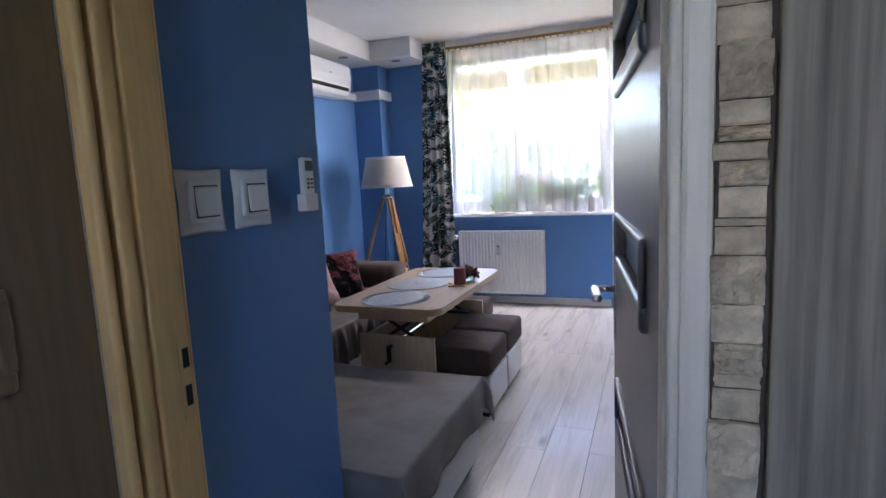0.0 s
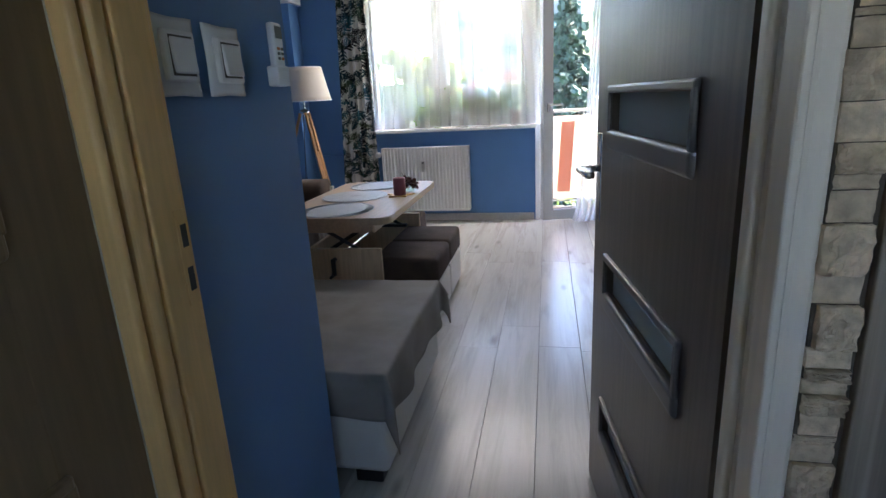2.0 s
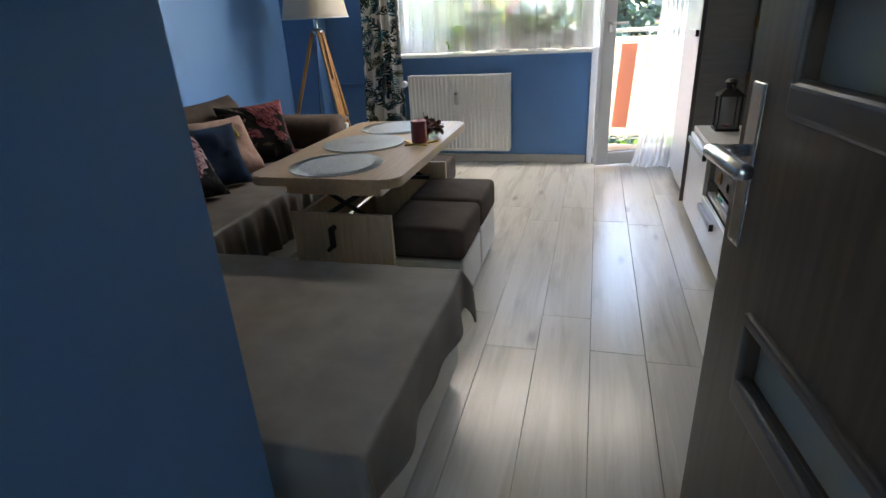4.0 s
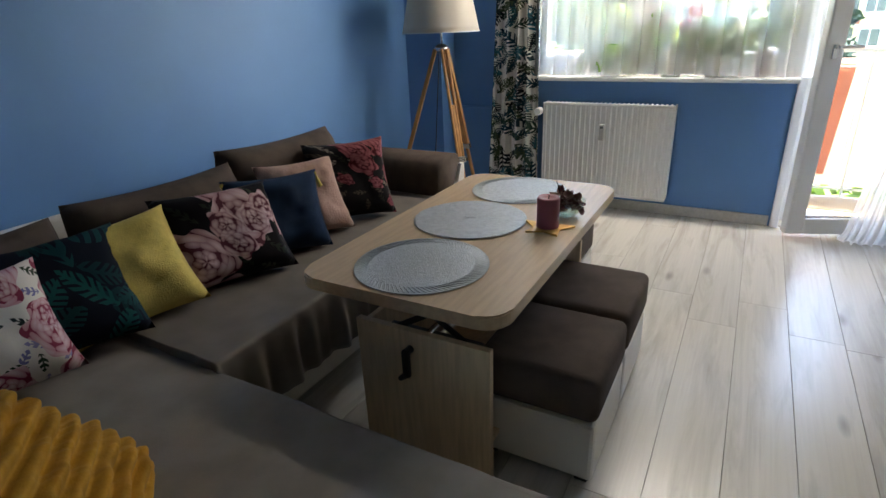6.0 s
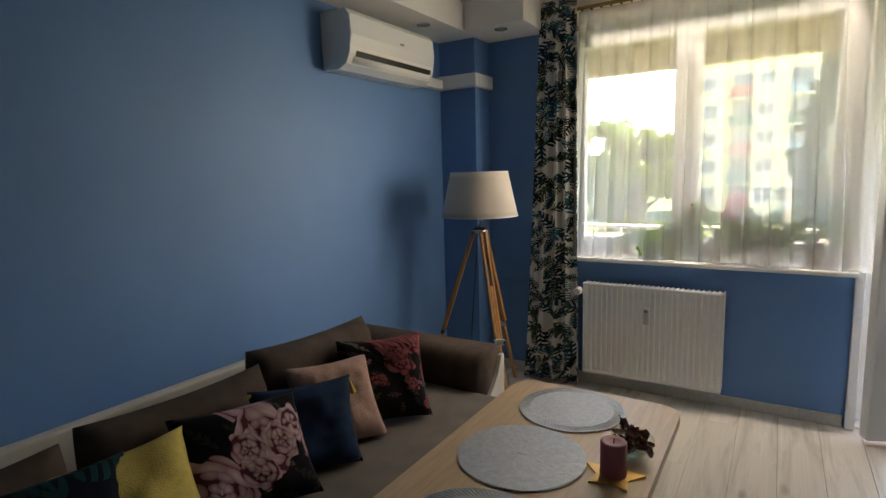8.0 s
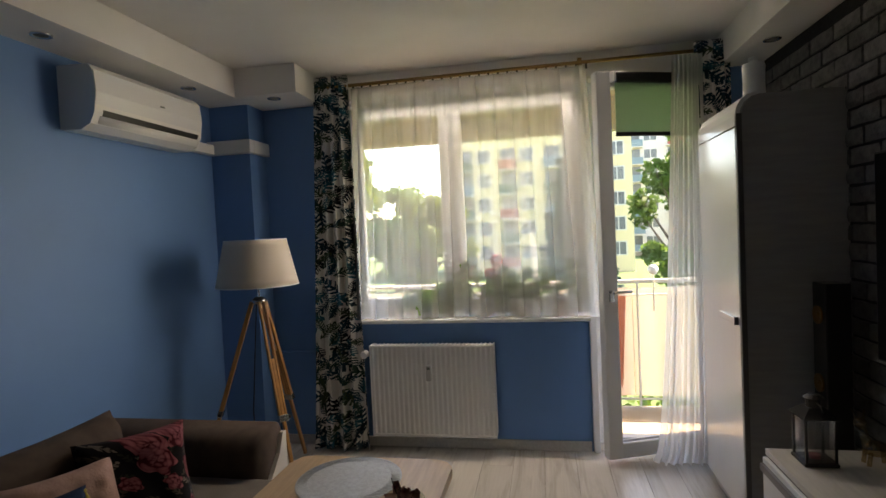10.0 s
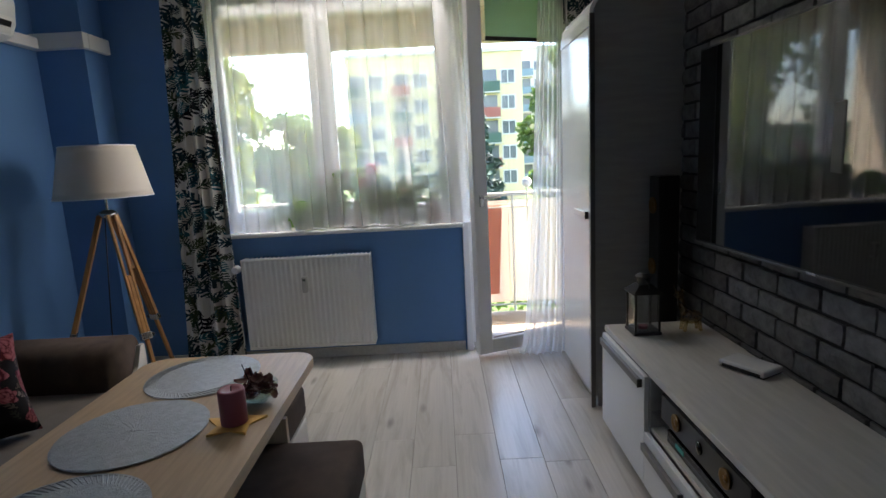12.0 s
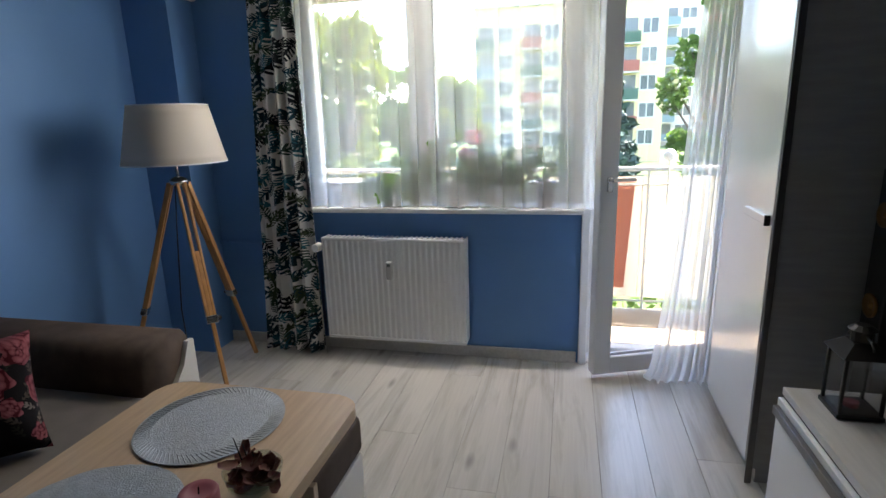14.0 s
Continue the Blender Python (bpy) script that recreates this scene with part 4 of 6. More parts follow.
# plants behind the sheer curtain on the sill
def plant(x, y, pot_mat, r, h, kind, seed, label, spread, tall):
    p = thing("potted_plant", (x, y, 0.89), label, "houseplant", "plants on the sill")
    part("pot", lathe((x, y, 0.89), [(r * 0.72, 0), (r, h), (r * 1.04, h), (r * 1.04, h + 0.008), (r * 0.9, h + 0.008), (r * 0.9, h - 0.02)], 20), pot_mat, p, "", True)
    part("soil", lathe((x, y, 0.89), [(r * 0.885, h - 0.022), (r * 0.885, h - 0.012)], 16), SOIL, p)
    rr = random.Random(seed)
    lv, st = bmesh.new(), bmesh.new()
    top = 0.89 + h
    count, size, wide = {"round": (16, 0.135, 0.34), "flower": (26, 0.115, 0.32), "leafy": (120, 0.060, 0.30), "thin": (26, 0.10, 0.10)}[kind]
    for k in range(count):
        a, rad_, up = rr.uniform(0, 6.28), rr.uniform(0.25, 1) * spread, rr.uniform(0.1, 1) * tall
        tip = Vector((x + rad_ * math.cos(a), y + 0.25 * rad_ * math.sin(a), top + up))
        base = Vector((x, y, top - 0.01))
        tube(base, tip, 0.0018, 0.0012, 5, st)
        L = size * rr.uniform(0.75, 1.2)
        d = Vector((math.cos(a), 0.3 * math.sin(a), rr.uniform(-0.9, 0.35))).normalized()
        side = d.cross(Vector((0.2, -1, 0.25))).normalized() * L * wide
        droop = Vector((0, 0, -0.22 * L))
        rib = [tip, tip + d * L * 0.3 - droop * 0.25, tip + d * L * 0.68 + droop * 0.1, tip + d * L + droop]
        v0, v3 = lv.verts.new(rib[0]), lv.verts.new(rib[3])
        mids = [(lv.verts.new(q + side * w_), lv.verts.new(q + Vector((0, 0.004, -0.004))), lv.verts.new(q - side * w_)) for q, w_ in ((rib[1], 0.95), (rib[2], 0.85))]
        for e in (0, 1):
            lv.faces.new((v0, mids[0][e], mids[0][e + 1]))
            lv.faces.new((mids[0][e], mids[1][e], mids[1][e + 1], mids[0][e + 1]))
            lv.faces.new((mids[1][e], v3, mids[1][e + 1]))
    part("stems", st, LEAF, p)
    part("foliage", lv, LEAF, p, "", True)
    if kind == "flower":
        for fx, fz in ((-0.10, 0.21), (0.10, 0.25), (0.06, 0.16)):
            c = Vector((x + fx, y, top + fz))
            fl = bmesh.new()
            for k in range(7):
                a = k * 0.9
                o = Vector((math.cos(a), 0.4 * math.sin(2 * a), math.sin(a))) * 0.028
                ball(c + o, 0.02, fl, (1, 0.5, 0.8), 8)
            tube((x, y, top), c, 0.002, None, 5, fl)
            part("blossom", fl, PETAL, p, "red blossom", True)


plant(-1.40, 5.40, POT_WHITE, 0.055, 0.075, "round", 2, "broad-leaved plant in a pale pot", 0.10, 0.12)
plant(-1.03, 5.40, POT_WHITE, 0.075, 0.125, "flower", 4, "red-flowering plant in a white pot", 0.19, 0.20)
plant(-0.78, 5.40, POT_WHITE, 0.075, 0.115, "leafy", 7, "bushy green plant in a white pot", 0.19, 0.20)
plant(-0.54, 5.40, POT_BROWN, 0.042, 0.13, "thin", 9, "thin plant in a brown glass pot", 0.11, 0.26)

# ---- sofa ----
def cushion_mesh(w, h, t, n=14, sag=0.0, soft=0.0, pinch=0.085, power=0.5, ribs=0, knob=0.0, seed=0):
    """A stuffed cushion: width along y, height along z, thickness along x, its low edge at z = 0."""
    bm = bmesh.new()

    def side(s):
        def f(u, v):
            a, b = 2 * u - 1, 2 * v - 1
            a0, b0 = a, b
            ca, cb = math.sqrt(1 - soft * b0 * b0), math.sqrt(1 - soft * a0 * a0)
            y = a * ca * w / 2 * (1 - pinch * (1 - b * b))
            z = h / 2 + b * cb * h / 2 * (1 - pinch * (1 - a * a)) - sag * (1 - a * a) * (b + 1) / 2
            k = max(0.0, (1 - a ** 4) * (1 - b ** 4)) ** power
            x = s * t / 2 * k
            if ribs:
                x += s * 0.030 * k * abs(math.sin(math.pi * ribs * v)) ** 0.8
            x += s * k * (0.018 * noise.noise((a * 2.1 + seed, b * 2.3, s)) + 0.009 * noise.noise((a * 4.6, b * 5.2 + seed, s)) + knob * noise.noise((a * 16, b * 16, s + seed)))
            return (x, y, z)
        return f
    sheet(n, n, side(1), bm)
    sheet(n, n, side(-1), bm)
    bmesh.ops.remove_doubles(bm, verts=bm.verts, dist=1e-4)
    bmesh.ops.recalc_face_normals(bm, faces=bm.faces)
    return bm


def pillow(label, material, at, w, h, t, yaw=0.0, lean=20.0, roll=0.0, name="throw_pillow", group="sofa pillows", n=18, category="pillow", **kw):
    """A pillow that stands on its low edge at the place given, leaning back."""
    p = thing(name, at, label, category, group)
    m = Matrix.Translation(at) @ Matrix.Rotation(radians(yaw), 4, "Z") @ Matrix.Rotation(radians(-lean), 4, "Y") @ Matrix.Rotation(radians(roll), 4, "X")
    part("cover", turned(cushion_mesh(w, h, t, n, **kw), m), material, p, "", True)
    return p, m


def drape(name, label, material, x0, x1, y0, y1, z, hx, hy0, hy1, fold=0.03, nx=60, ny=60, seed=3, waves=7, rough=0.0):
    """A blanket on a flat top that hangs over its front (x1) and, if wanted, its two ends."""
    b = thing(name, (x0, y0, z), label, "blanket", "sofa blankets")
    Lx, Ly = x1 - x0, y1 - y0
    S, T0, T1 = Lx + hx, -hy0, Ly + hy1

    def f(u, v):
        s, t = u * S, T0 + v * (T1 - T0)
        ox, oy = max(0.0, s - Lx), (min(0.0, t) if t < 0 else max(0.0, t - Ly))
        x, y = x0 + min(s, Lx), y0 + min(max(t, 0.0), Ly)
        drop = math.hypot(ox, oy) if ox and oy else max(ox, abs(oy))
        zz = z - max(0.0, drop - 0.012)
        r = min(1.0, drop / 0.05)
        out = 0.012 * r
        wv = math.sin(waves * (t if ox else s) * 3.0 + seed) + 0.6 * math.sin(waves * 1.7 * (t if ox else s) * 3.0 + 2 * seed) + rough * noise.noise(((t if ox else s) * 5.5, seed * 3.1, drop * 2.5))
        amt = fold * min(1.0, drop / 0.14) * (0.5 + 0.5 * wv)
        if ox and oy:
            c = min(ox, abs(oy)) / max(ox, abs(oy))
            zz -= 0.035 * c * r
            x += (out + 0.038 * c * r + amt * 0.4) * ox / drop
            y += math.copysign((out + 0.038 * c * r + amt * 0.4) * abs(oy) / drop, oy)
        elif ox:
            x += out + amt
        elif oy:
            y += math.copysign(out + amt * 0.6, oy)
        zz += 0.006 * noise.noise((x * 3, y * 3, seed)) + 0.004 * noise.noise((x * 9, y * 9, seed)) * (1 - r)
        return (x, y, zz)
    part("cloth", sheet(nx, ny, f, thick=0.006), material, b, "", True)
    return b


sofa = thing("corner_sofa", (-2.0, 3.0, 0.0), "brown and cream corner sofa with a chaise", "sofa")
part("base", box((-2.80, 2.40, 0.05), (-1.785, 3.950, 0.285), 0.02), SOFA_WHITE, sofa, "cream faux leather base")
part("chaise_base", box((-2.80, 1.600, 0.05), (-0.715, 2.395, 0.275), 0.02), SOFA_WHITE, sofa, "cream faux leather chaise base")
part("seat", box((-2.80, 2.40, 0.287), (-1.715, 3.960, 0.412), 0.05, seg=5), SOFA_BROWN, sofa, "", True)
part("chaise_seat", box((-2.80, 1.595, 0.277), (-0.705, 2.395, 0.384), 0.05, seg=5), SOFA_BROWN, sofa, "", True)
part("backboard", box((-2.826, 1.53, 0.05), (-2.775, 3.94, 0.632), 0.012), SOFA_WHITE, sofa, "cream faux leather backboard")
part("backboard", box((-2.72, 1.508, 0.05), (-1.15, 1.585, 0.60), 0.012), SOFA_WHITE, sofa)
arm = sheet(44, 2, lambda u, v: (lerp(-2.80, -1.905, v), 4.092 - math.copysign(0.137 * abs(math.cos(math.pi * u)) ** 0.5, math.cos(math.pi * u)), 0.28 + 0.335 * max(0.0, math.sin(math.pi * u)) ** 0.42))
bmesh.ops.contextual_create(arm, geom=[e for e in arm.edges if e.is_boundary and abs(e.verts[0].co.x + 1.905) < 1e-4 and abs(e.verts[1].co.x + 1.905) < 1e-4])
part("arm", arm, SOFA_BROWN, sofa, "brown velour rolled arm", True)
part("arm_base", box((-2.80, 3.955, 0.05), (-1.908, 4.215, 0.30), 0.02), SOFA_WHITE, sofa)
af = bmesh.new()
pts = [(0.33, 0.05), (0.335, 0.30), (0.20, 0.385), (0.10, 0.46), (0.045, 0.545), (0.0, 0.545), (0.0, 0.05)]
ring = [[af.verts.new((x, 4.226 - p * 0.72, zz)) for p, zz in pts] for x in (-1.905, -1.885)]
af.faces.new(ring[0])
af.faces.new(ring[1][::-1])
for i in range(len(pts)):
    k = (i + 1) % len(pts)
    af.faces.new((ring[0][i], ring[1][i], ring[1][k], ring[0][k]))
bmesh.ops.recalc_face_normals(af, faces=af.faces)
part("arm_front", af, SOFA_WHITE, sofa, "curved cream arm front")
for lx, ly in ((-0.79, 1.665), (-0.79, 2.33), (-2.70, 1.665), (-2.70, 4.10), (-1.98, 4.10), (-1.90, 2.55)):
    part("leg", box((lx - 0.045, ly - 0.045, 0.0), (lx + 0.045, ly + 0.045, 0.05), 0.006), BLACK, sofa)

drape("seat_blanket", "grey-brown plush blanket over the sofa seat, darkened for shade", THROW_SHADED, -2.62, -1.712, 2.41, 3.945, 0.430, 0.235, 0.06, 0.0, 0.020, 64, 260, 2, 17, 2.6)
drape("chaise_blanket", "grey plush blanket draped over the chaise", THROW, -2.60, -0.700, 1.582, 2.402, 0.405, 0.150, 0.150, 0.125, 0.024, 130, 90, 5, 5, 1.6)

for ya, yb, xa, top, yaw in ((1.83, 2.44, -2.395, 0.738, -3.0), (2.475, 3.125, -2.375, 0.758, -4.0), (3.095, 3.745, -2.375, 0.802, -4.5)):
    pillow("brown velour loose back cushion on the sofa", SOFA_BROWN, (xa, (ya + yb) / 2, 0.432), yb - ya, (top - 0.432) / math.cos(radians(10)), 0.20, yaw, 10, 0.0, "back_cushion", "sofa back cushions", 18, "cushion", pinch=-0.012, power=0.36, sag=0.022, soft=0.03, seed=ya)

pillow("dark pillow with red rose print", ROSES_SMALL, (-2.061, 3.486, 0.44), 0.377, 0.369, 0.13, -40.6, 27.2, 0.6, seed=1)
pillow("dusty pink plush pillow with a rippled edge", PINK_PLUSH, (-2.083, 3.243, 0.44), 0.351, 0.35, 0.12, -26.6, 35.4, -0.4, seed=2, knob=0.004, n=24)
nv, nm_ = pillow("navy velvet pillow with yellow corner tassels", NAVY, (-2.055, 3.037, 0.44), 0.374, 0.318, 0.12, -27.9, 25.6, -2.1, seed=3)
for sy in (-1, 1):
    tp = nm_ @ Vector((0, sy * 0.18, 0.30))
    bm = tube(tp, tp + Vector((0.012, 0.012, -0.055)), 0.004, 0.011, 8)
    ball(tp, 0.008, bm)
    part("tassel", bm, YELLOW_KNIT, nv, "yellow thread tassel")
pillow("large black pillow with pink peony print", ROSES, (-2.022, 2.786, 0.445), 0.42, 0.359, 0.13, -19, 37.8, -2, seed=4)
pillow("mustard yellow knitted pillow", YELLOW_KNIT, (-2.07, 2.455, 0.437), 0.39, 0.36, 0.11, -25, 41, 8, seed=5)
pillow("navy pillow with green jungle leaf print", JUNGLE, (-2.08, 2.255, 0.44), 0.392, 0.385, 0.11, -25.5, 47, 4, seed=6)
pillow("white pillow with pink and violet flowers", WHITE_ROSES, (-2.035, 2.037, 0.44), 0.40, 0.345, 0.12, -25, 44.7, 9, seed=7)
wp, wm = pillow("small cream and red pillow with red lettering", WHITE_CLOTH, (-1.95, 1.86, 0.435), 0.34, 0.28, 0.11, 14, 44, 0, seed=11)
part("corner", turned(box((0.0475, 0.06, 0.17), (0.0495, 0.155, 0.25), 0.0005), wm), RED_CLOTH, wp, "red printed corner")
for k in range(2):
    part("lettering", turned(box((0.052, -0.09, 0.15 - 0.05 * k), (0.0535, 0.04, 0.165 - 0.05 * k), 0.0004), wm), RED_CLOTH, wp)
pillow("mustard ribbed plush pillow", MUSTARD, (-1.37, 1.97, 0.415), 0.46, 0.42, 0.16, 62, 42, -10, seed=8, ribs=11, knob=0.004, n=76)
pillow("taupe plush pillow against the partition wall", TAUPE_PLUSH, (-1.19, 1.66, 0.41), 0.32, 0.30, 0.12, 84, 16, 0, seed=9, ribs=5, n=40)

# ---- lift table ----
table = thing("lift_table", (-1.27, 3.16, 0.0), "light oak lift-top table with rounded corners", "table")


def rounded_slab(x0, x1, y0, y1, z0, z1, r, bev):
    bm = bmesh.new()
    pts = []
    for cx, cy, a0 in ((x1 - r, y1 - r, 0), (x0 + r, y1 - r, 90), (x0 + r, y0 + r, 180), (x1 - r, y0 + r, 270)):
        for k in range(9):
            a = radians(a0 + k * 90 / 8)
            pts.append((cx + r * math.cos(a), cy + r * math.sin(a)))
    lo = [bm.verts.new((x, y, z0)) for x, y in pts]
    hi = [bm.verts.new((x, y, z1)) for x, y in pts]
    bm.faces.new(lo[::-1])
    top = bm.faces.new(hi)
    for i in range(len(pts)):
        k = (i + 1) % len(pts)
        bm.faces.new((lo[i], lo[k], hi[k], hi[i]))
    bmesh.ops.bevel(bm, geom=list(top.edges), offset=bev, segments=2, affect="EDGES")
    return bm


part("tabletop", rounded_slab(-1.575, -0.965, 2.595, 3.735, 0.606, 0.640, 0.07, 0.004), OAK, table)
part("subframe", rounded_slab(-1.475, -1.07, 2.70, 3.63, 0.545, 0.605, 0.012, 0.002), OAK, table)
part("end_panel", box((-1.492, 2.735, 0.012), (-1.057, 2.757, 0.452), 0.002), OAK_UP, table)
part("end_panel", box((-1.492, 3.585, 0.012), (-1.057, 3.607, 0.452), 0.002), OAK_UP, table)
part("side_panel", box((-1.492, 2.758, 0.15), (-1.474, 3.584, 0.43), 0.002), OAK_UP, table)
part("shelf", box((-1.473, 2.758, 0.10), (-1.075, 3.584, 0.118), 0.002), OAK_UP, table)
for y in (2.82, 3.50):
    for (xa, za), (xb, zb) in (((-1.40, 0.40), (-1.16, 0.545)), ((-1.16, 0.40), (-1.40, 0.545))):
        part("scissor_arm", turned(box((-0.15, -0.003, -0.010), (0.15, 0.003, 0.010), 0.002), Matrix.Translation(((xa + xb) / 2, y + (0.004 if xa < xb else -0.004), (za + zb) / 2)) @ Matrix.Rotation(-math.atan2(zb - za, xb - xa), 4, "Y")), BLACK, table, "black steel scissor arm")
    part("mechanism_rail", box((-1.43, y - 0.02, 0.385), (-1.12, y + 0.02, 0.405), 0.003), BLACK, table)
part("crank_rod", tube((-1.28, 2.76, 0.42), (-1.28, 3.58, 0.42), 0.008, None, 8), CHROME, table)
cr = tube((-1.305, 2.735, 0.395), (-1.305, 2.715, 0.395), 0.012, None, 12)
box((-1.317, 2.700, 0.315), (-1.293, 2.718, 0.405), 0.006, cr)
tube((-1.312, 2.709, 0.318), (-1.330, 2.709, 0.302), 0.010, 0.008, 10, cr)
part("crank_handle", cr, BLACK, table, "black plastic crank handle")


def placemat(x, y, r, lattice, label, z=0.642):
    p = thing("placemat", (x, y, z), label, "placemat", "placemats on the table")
    if lattice:
        part("disc", lathe((x, y, z), [(0.001, 0), (r * 0.97, 0), (r * 0.97, 0.0012), (r * 0.82, 0.0014), (r * 0.80, 0.0018), (0.001, 0.0022)], 64), SILVER_MAT, p)
        bm = bmesh.new()
        n = 84
        for k in range(n):
            a = 2 * math.pi * k / n
            for da in (0.16,):
                tube((x + r * 0.79 * math.cos(a), y + r * 0.79 * math.sin(a), z + 0.0015), (x + r * 0.985 * math.cos(a + da), y + r * 0.985 * math.sin(a + da), z + 0.0014), 0.0016, None, 4, bm, False)
        part("lattice_rim", bm, SILVER_MAT, p, "open slanted silver lattice")
        part("rim", lathe((x, y, z), [(r * 0.965, 0), (r, 0), (r, 0.002), (r * 0.965, 0.002), (r * 0.965, 0)], 64), SILVER_MAT, p)
    else:
        part("disc", sheet(72, 6, lambda u, v: (x + r * v * math.cos(6.2832 * u) * (1 + 0.012 * math.sin(40 * u) * v), y + r * v * math.sin(6.2832 * u) * (1 + 0.012 * math.sin(40 * u) * v), z + 0.002 + 0.001 * noise.noise((u * 50, v * 30, 0))), thick=0.002), SILVER_MAT, p)
        part("ragged_edge", sheet(144, 1, lambda u, v: (x + r * (0.985 + 0.028 * v + 0.010 * noise.noise((u * 70, 0, 3))) * math.cos(6.2832 * u), y + r * (0.985 + 0.028 * v + 0.010 * noise.noise((u * 70, 0, 3))) * math.sin(6.2832 * u), z + 0.0022 - 0.0008 * v), thick=0.0012), SILVER_MAT, p)
    return p


placemat(-1.285, 2.79, 0.185, True, "round silver vinyl placemat with a lattice rim")
placemat(-1.325, 3.17, 0.185, False, "round silver felted placemat with a ragged edge")
placemat(-1.30, 3.545, 0.18, True, "round silver vinyl placemat with a lattice rim", 0.643)

star = bmesh.new()
rim = [((0.085 if k % 2 == 0 else 0.045) * math.cos(radians(36 * k + 20)), (0.085 if k % 2 == 0 else 0.045) * math.sin(radians(36 * k + 20))) for k in range(10)]
mid_ = star.verts.new((-1.065, 3.195, 0.6445))
up_ = [star.verts.new((-1.065 + x, 3.195 + y, 0.6435 + (0.004 if k % 2 == 0 else 0.0))) for k, (x, y) in enumerate(rim)]
dn_ = [star.verts.new((-1.065 + x, 3.195 + y, 0.6405)) for x, y in rim]
for k in range(10):
    q = (k + 1) % 10
    star.faces.new((mid_, up_[k], up_[q]))
    star.faces.new((up_[k], dn_[k], dn_[q], up_[q]))
tagged(part("candle_plate", star, GOLD), "gold star-shaped candle plate on the table", "candle plate")
cn = thing("candle", (-1.065, 3.195, 0.645), "thick burgundy pillar candle on a gold star", "candle")
part("wax", lathe((-1.065, 3.195, 0.645), [(0.034, 0), (0.035, 0.003), (0.035, 0.092), (0.031, 0.097), (0.022, 0.091), (0.001, 0.089)], 32), CANDLE, cn, "", True)
part("wick", tube((-1.065, 3.195, 0.733), (-1.064, 3.196, 0.748), 0.0012, None, 6), WICK, cn)
bw_ = thing("glass_bowl", (-1.045, 3.33, 0.641), "clear glass bowl of dark red potpourri", "bowl")
part("bowl", lathe((-1.045, 3.33, 0.641), [(0.026, 0), (0.030, 0.004), (0.052, 0.025), (0.060, 0.055), (0.057, 0.055), (0.049, 0.027), (0.026, 0.008), (0.001, 0.006)], 28), GREY_GLASS, bw_, "", True)
rr = random.Random(12)
for k in range(64):
    a, q = rr.uniform(0, 6.28), rr.uniform(0, 0.050)
    c = Vector((-1.045 + q * math.cos(a), 3.33 + q * math.sin(a), 0.655 + rr.uniform(0, 0.062)))
    s = rr.uniform(0.012, 0.022)
    part("dried_petal", turned(sheet(4, 4, lambda u, v: ((u - 0.5) * s * 1.6 * (1 - abs(v - 0.5)), (v - 0.5) * s * 2, s * 0.9 * ((u - 0.5) ** 2 + (v - 0.5) ** 2))), Matrix.Translation(c) @ Euler((rr.uniform(-1, 1), rr.uniform(-1, 1), rr.uniform(0, 6))).to_matrix().to_4x4()), POTPOURRI, bw_, "", True)
sb = bmesh.new()
for k in range(3):
    tube((-1.06 + 0.012 * k, 3.33, 0.68), (-1.085 + 0.02 * k, 3.335, 0.755 - 0.012 * k), 0.002, 0.001, 5, sb)
part("dried_stem", sb, WICK, bw_)


# ---- poufs ----
def pouf():
    p = thing("pouf", (-0.97, 3.02, 0.0), "square brown and cream pouf on castors", "pouf", "poufs beside the table")
    part("body", box((-1.148, 2.838, 0.03), (-0.795, 3.198, 0.225), 0.012), SOFA_WHITE, p, "cream faux leather body")
    part("seat", box((-1.152, 2.834, 0.227), (-0.791, 3.202, 0.372), 0.028, seg=4), SOFA_BROWN, p, "brown velour seat", True)
    for x in (-1.11, -0.83):
        for y in (2.88, 3.16):
            part("castor", box((x - 0.02, y - 0.02, 0), (x + 0.02, y + 0.02, 0.03), 0.006), BLACK, p)
    return p


p0 = pouf()
copy_thing(p0, Matrix.Translation((-0.97, 3.404, 0)))
copy_thing(p0, Matrix.Translation((-1.30, 3.90, 0)))

# ---- floor lamp ----
LX, LY = -2.335, 4.83
lamp = thing("floor_lamp", (LX, LY, 0), "pine tripod floor lamp with a white linen shade", "floor lamp")
part("shade", sheet(48, 8, lambda u, v: (LX + lerp(0.242, 0.182, v) * math.cos(6.2832 * u), LY + lerp(0.242, 0.182, v) * math.sin(6.2832 * u), lerp(1.20, 1.475, v)), close=True, thick=0.003), SHADE, lamp, "white linen drum shade", True)
for r_, z_ in ((0.242, 1.20), (0.182, 1.475)):
    part("shade_ring", lathe((LX, LY, z_), [(r_ - 0.003, -0.003), (r_ + 0.002, -0.003), (r_ + 0.002, 0.003), (r_ - 0.003, 0.003), (r_ - 0.003, -0.003)], 48), WHITE_PVC, lamp)
part("bulb", ball((LX, LY, 1.30), 0.03, None, (1, 1, 1.3)), WHITE_PVC, lamp, "", True)
part("stem", tube((LX, LY, 1.10), (LX, LY, 1.27), 0.008, None, 12), CHROME, lamp)
hubm = lathe((LX, LY, 1.085), [(0.02, 0), (0.045, 0.006), (0.045, 0.03), (0.018, 0.045)], 20)
part("hub", hubm, CHROME, lamp, "", True)
